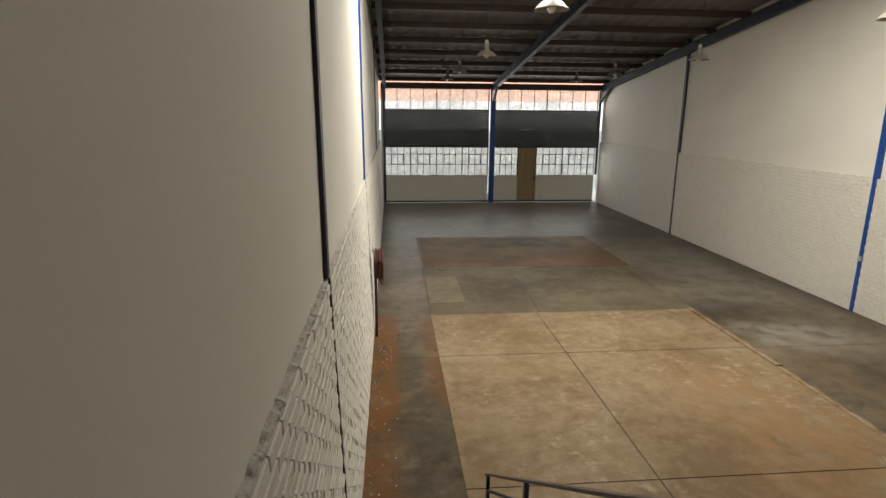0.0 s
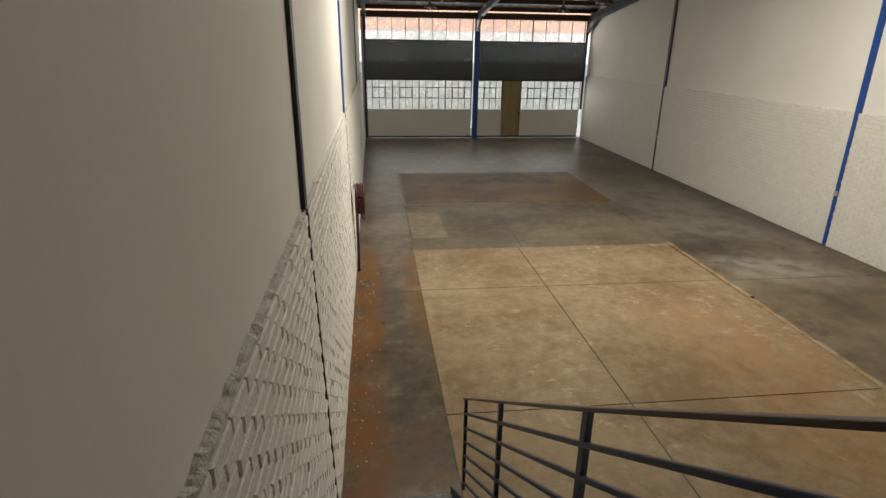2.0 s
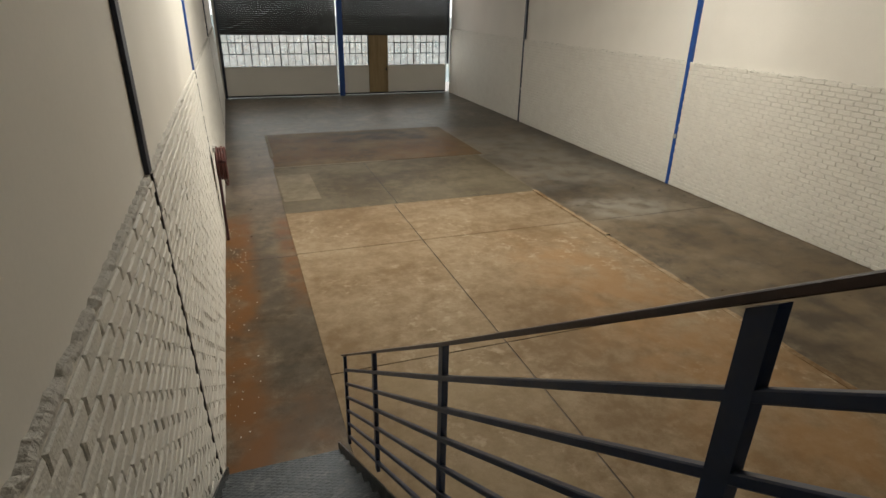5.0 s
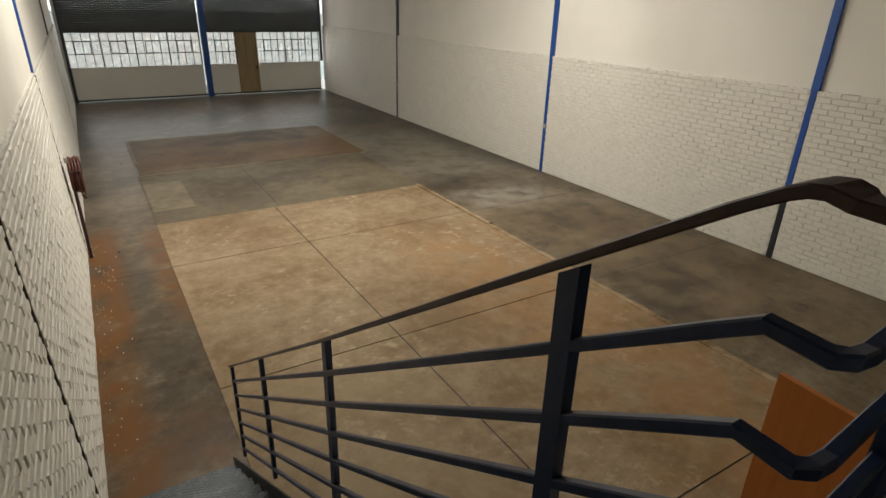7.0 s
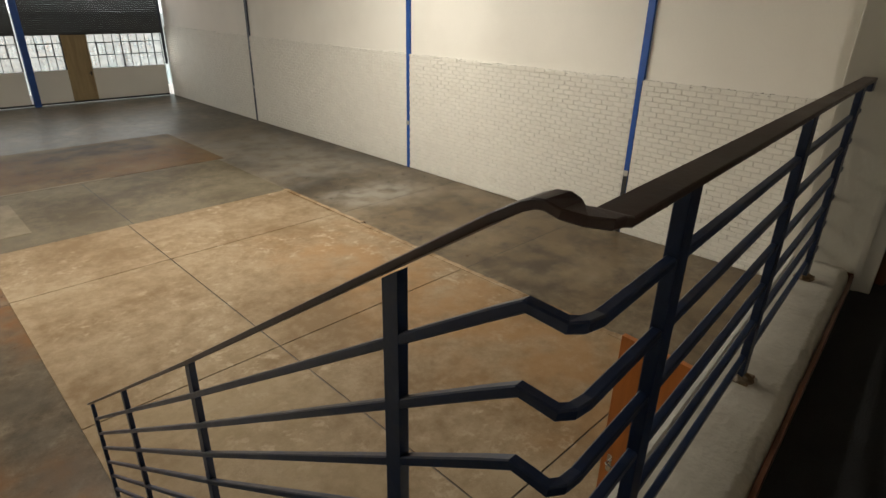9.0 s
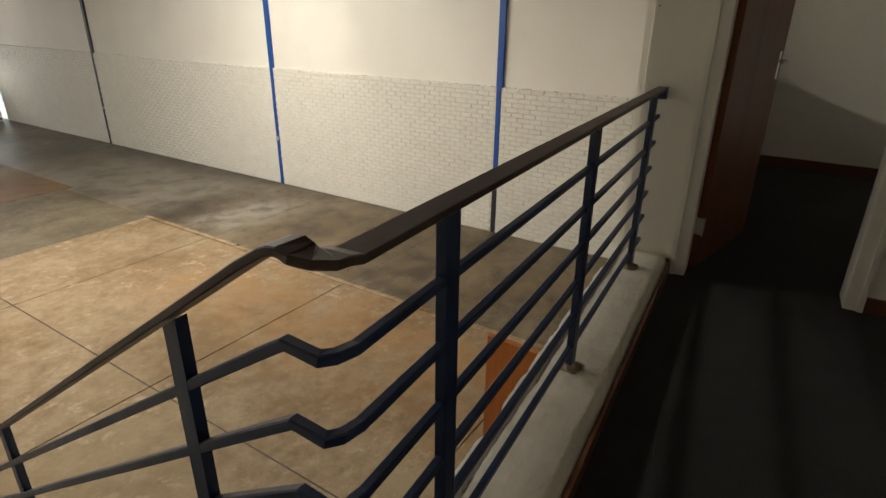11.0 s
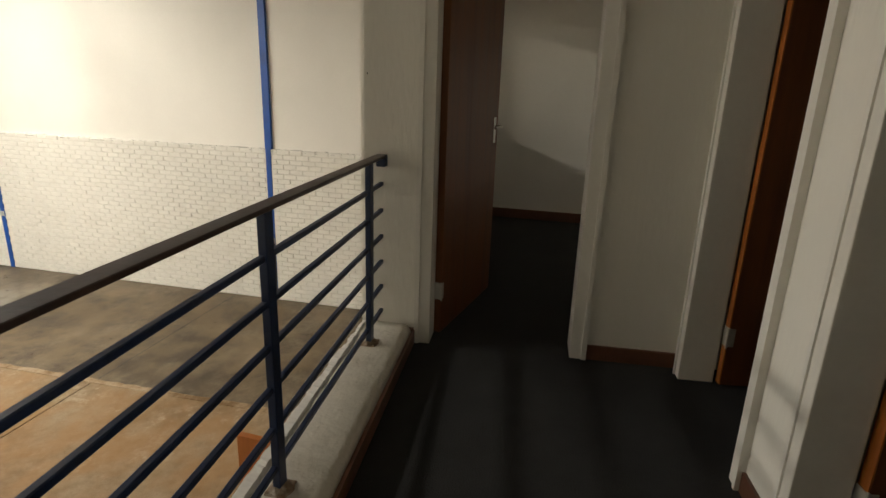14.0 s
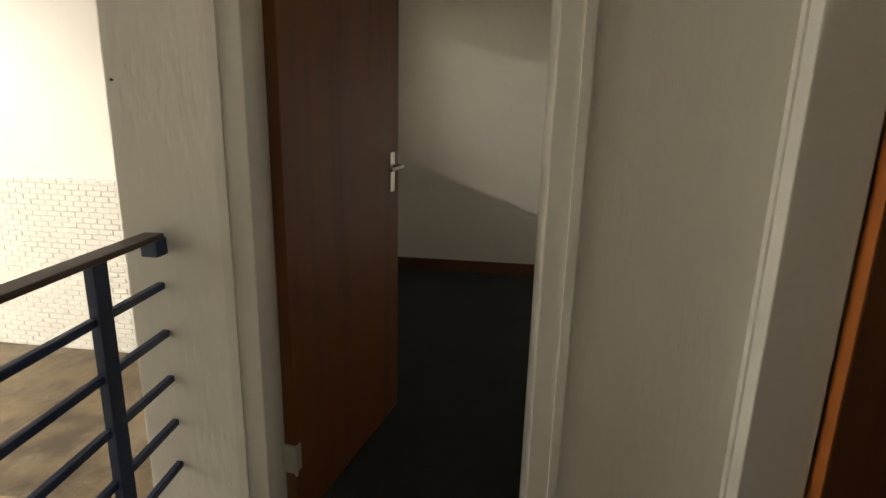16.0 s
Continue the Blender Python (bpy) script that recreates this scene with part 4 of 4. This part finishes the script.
# skirtings
for a in ((EX - 0.012, EX, 0.50, 0.585), (EX - 0.012, EX, CY + 0.002, -0.335)):
    square.append(structure(box("baseboard_end", *a, MZ, MZ + 0.075, M_SKIRT), "brown timber skirting", "baseboard"))
askew.append(box("baseboard_corridor", D3[1] + 0.036, D2[0] - 0.036, CY, CY + 0.012, MZ, MZ + 0.075, M_SKIRT))
structure(askew[-1], "brown timber skirting", "baseboard")
askew.append(structure(box("baseboard_corridor_west", -0.05, D3[0] - 0.036, CY, CY + 0.012, MZ, MZ + 0.075, M_SKIRT), "brown timber skirting", "baseboard"))

# the corridor wall runs slightly askew, like the kerb
SKEW = Matrix.Translation((3.50, CY, 0)) @ pose(0, 0, 0, 0, 0, 5.2) @ Matrix.Translation((-3.50, -CY, 0))
for o in [cw] + askew:
    o.matrix_basis = SKEW @ o.matrix_basis
SQUARE = Matrix.Translation((EX, 0.66, 0)) @ pose(0, 0, 0, 0, 0, 3.9) @ Matrix.Translation((-EX, -0.66, 0))
for o in square:
    o.matrix_basis = SQUARE @ o.matrix_basis

# rooms behind the doorways
RW = 6.5
structure(box("wall_room_back", RW, RW + 0.12, -3.4, 0.768, MZ, TOPZ, M_PLASTER), "white painted back wall of the office", "wall")
structure(box("baseboard_room", RW - 0.015, RW, -0.92, 0.768, MZ, MZ + 0.09, M_SKIRT), "dark brown skirting in the office", "baseboard")
structure(box("wall_room_side", EX + 0.13, RW, -1.04, -0.92, MZ, TOPZ, M_PLASTER), "white office partition", "wall")
structure(box("wall_back", XLU, RW, -3.5, -3.4, MZ, TOPZ, M_PLASTER), "white rear wall of the offices", "wall")
structure(box("wall_partition", D3[1] + 0.10, D3[1] + 0.19, -3.4, CY - 0.12, MZ, TOPZ, M_PLASTER), "white office partition", "wall")
structure(box("wall_hall_near", XLU, XRU, -3.7, -3.5, 0, 8.2, M_PLASTER), "plain rear wall closing the hall", "wall")
# added out of view: keeps top light off the landing and bounces side light
structure(box("ceiling_unseen", XLU, XRU, -3.5, CEIL_Y, TOPZ, TOPZ + 0.12, M_WHITEWOOD), "unseen white ceiling added to shape light on the landing", "ceiling")

# ---- bricks: the nearest as single pieces, the rest joined ----


def brick_data(name, sx, w=0.229, h=0.0755, d=0.015, seed=0):
    """One brick face on a wall facing +x or -x (sx): chamfered, slightly uneven."""
    rnd = random.Random(seed)
    j = lambda: rnd.uniform(-0.0025, 0.0025)
    back = [(-0.03 * sx, y, z) for y, z in ((-w / 2, -h / 2), (w / 2, -h / 2), (w / 2, h / 2), (-w / 2, h / 2))]
    mid = [(d * 0.55 * sx, y + j(), z + j()) for _, y, z in back]
    c = 0.007
    front = [(d * sx + j() * 0.6, (abs(y) - c) * (1 if y > 0 else -1) + j(), (abs(z) - c) * (1 if z > 0 else -1) + j()) for _, y, z in back]
    vs = back + mid + front
    fs = [(8, 9, 10, 11)]
    for a in (0, 4):
        for i in range(4):
            k = (i + 1) % 4
            fs.append((a + i, a + k, a + 4 + k, a + 4 + i))
    if sx < 0:
        fs = [f[::-1] for f in fs]
    return vs, fs


def brick_wall(parent, xface, sx, cols, y0, y1, near, gap, courses):
    kinds = [brick_data("brick", sx, seed=s) for s in range(7)]
    meshes = []
    for vs, fs in kinds:
        me = bpy.data.meshes.new("brick")
        me.from_pydata(vs, [], fs)
        me.materials.append(M_BRICK)
        meshes.append(me)
    V, F = [], []
    rnd = random.Random(17)
    made = 0
    for r in range(courses):
        z = 0.0425 + r * 0.085
        yy = y0 + 0.12 + (0.12 if r % 2 else 0.0)
        while yy < y1:
            dx, tilt = rnd.uniform(-0.0035, 0.0035), rnd.uniform(-0.5, 0.5)
            k = rnd.randrange(7)
            clash = any(abs(yy - c) < 0.17 for c in cols)
            hw = 1.0
            yc = yy
            if clash:
                # cut bricks beside the column slit
                c = min(cols, key=lambda q: abs(yy - q))
                a, b = yy - 0.114, yy + 0.114
                if yy < c:
                    b = min(b, c - gap - 0.002)
                else:
                    a = max(a, c + gap + 0.002)
                if b - a < 0.03:
                    yy += 0.24
                    continue
                hw, yc = (b - a) / 0.228, (a + b) / 2
            if near[0] < yc < near[1] and near[2] < z < near[3] and made < 300 and hw == 1.0:
                o = new("brick", meshes[k])
                o.parent = parent
                o.matrix_basis = pose(xface - sx * 0.014 + sx * 0.002 + dx, yc, z, tilt, 0, 0)
                made += 1
            else:
                n = len(V)
                vs, fs = kinds[k]
                V += [(xface - sx * 0.014 + sx * 0.002 + dx + p[0], yc + p[1] * hw, z + p[2]) for p in vs]
                F += [tuple(n + i for i in f) for f in fs]
            yy += 0.24
    me = bpy.data.meshes.new("bricks")
    me.from_pydata(V, [], F)
    me.materials.append(M_BRICK)
    o = new("brickwork", me)
    o.parent = parent
    tagged(o, kind="stuff")


brick_wall(wl, XL, 1, COLS_L, -0.6, YF - 0.1, (1.5, 4.5, 0.65, 2.9), 0.016, 33)
brick_wall(wr, XR, -1, COLS_R, 0.96, YF - 0.1, (0.9, 4.9, 1.2, 2.8), 0.05, 33)


# nails and plug holes left in the walls
def nail(x, y, z, wall):
    e = tagged(empty("wall_nail", x, y, z), "small rusty nail stuck in the cream wall", "nail", "wall nails")
    bm = bmesh.new()
    add_lathe(bm, [(0.0, 0.009), (0.003, 0.0085), (0.0038, 0.006), (0.002, 0.005), (0.002, -0.02)], 8, pose(0, 0, 0, 0, 90 * wall, 0))
    finish("shank", bm, M_DARK, e)


nail(EX - 0.006, 0.752, 4.083, -1)
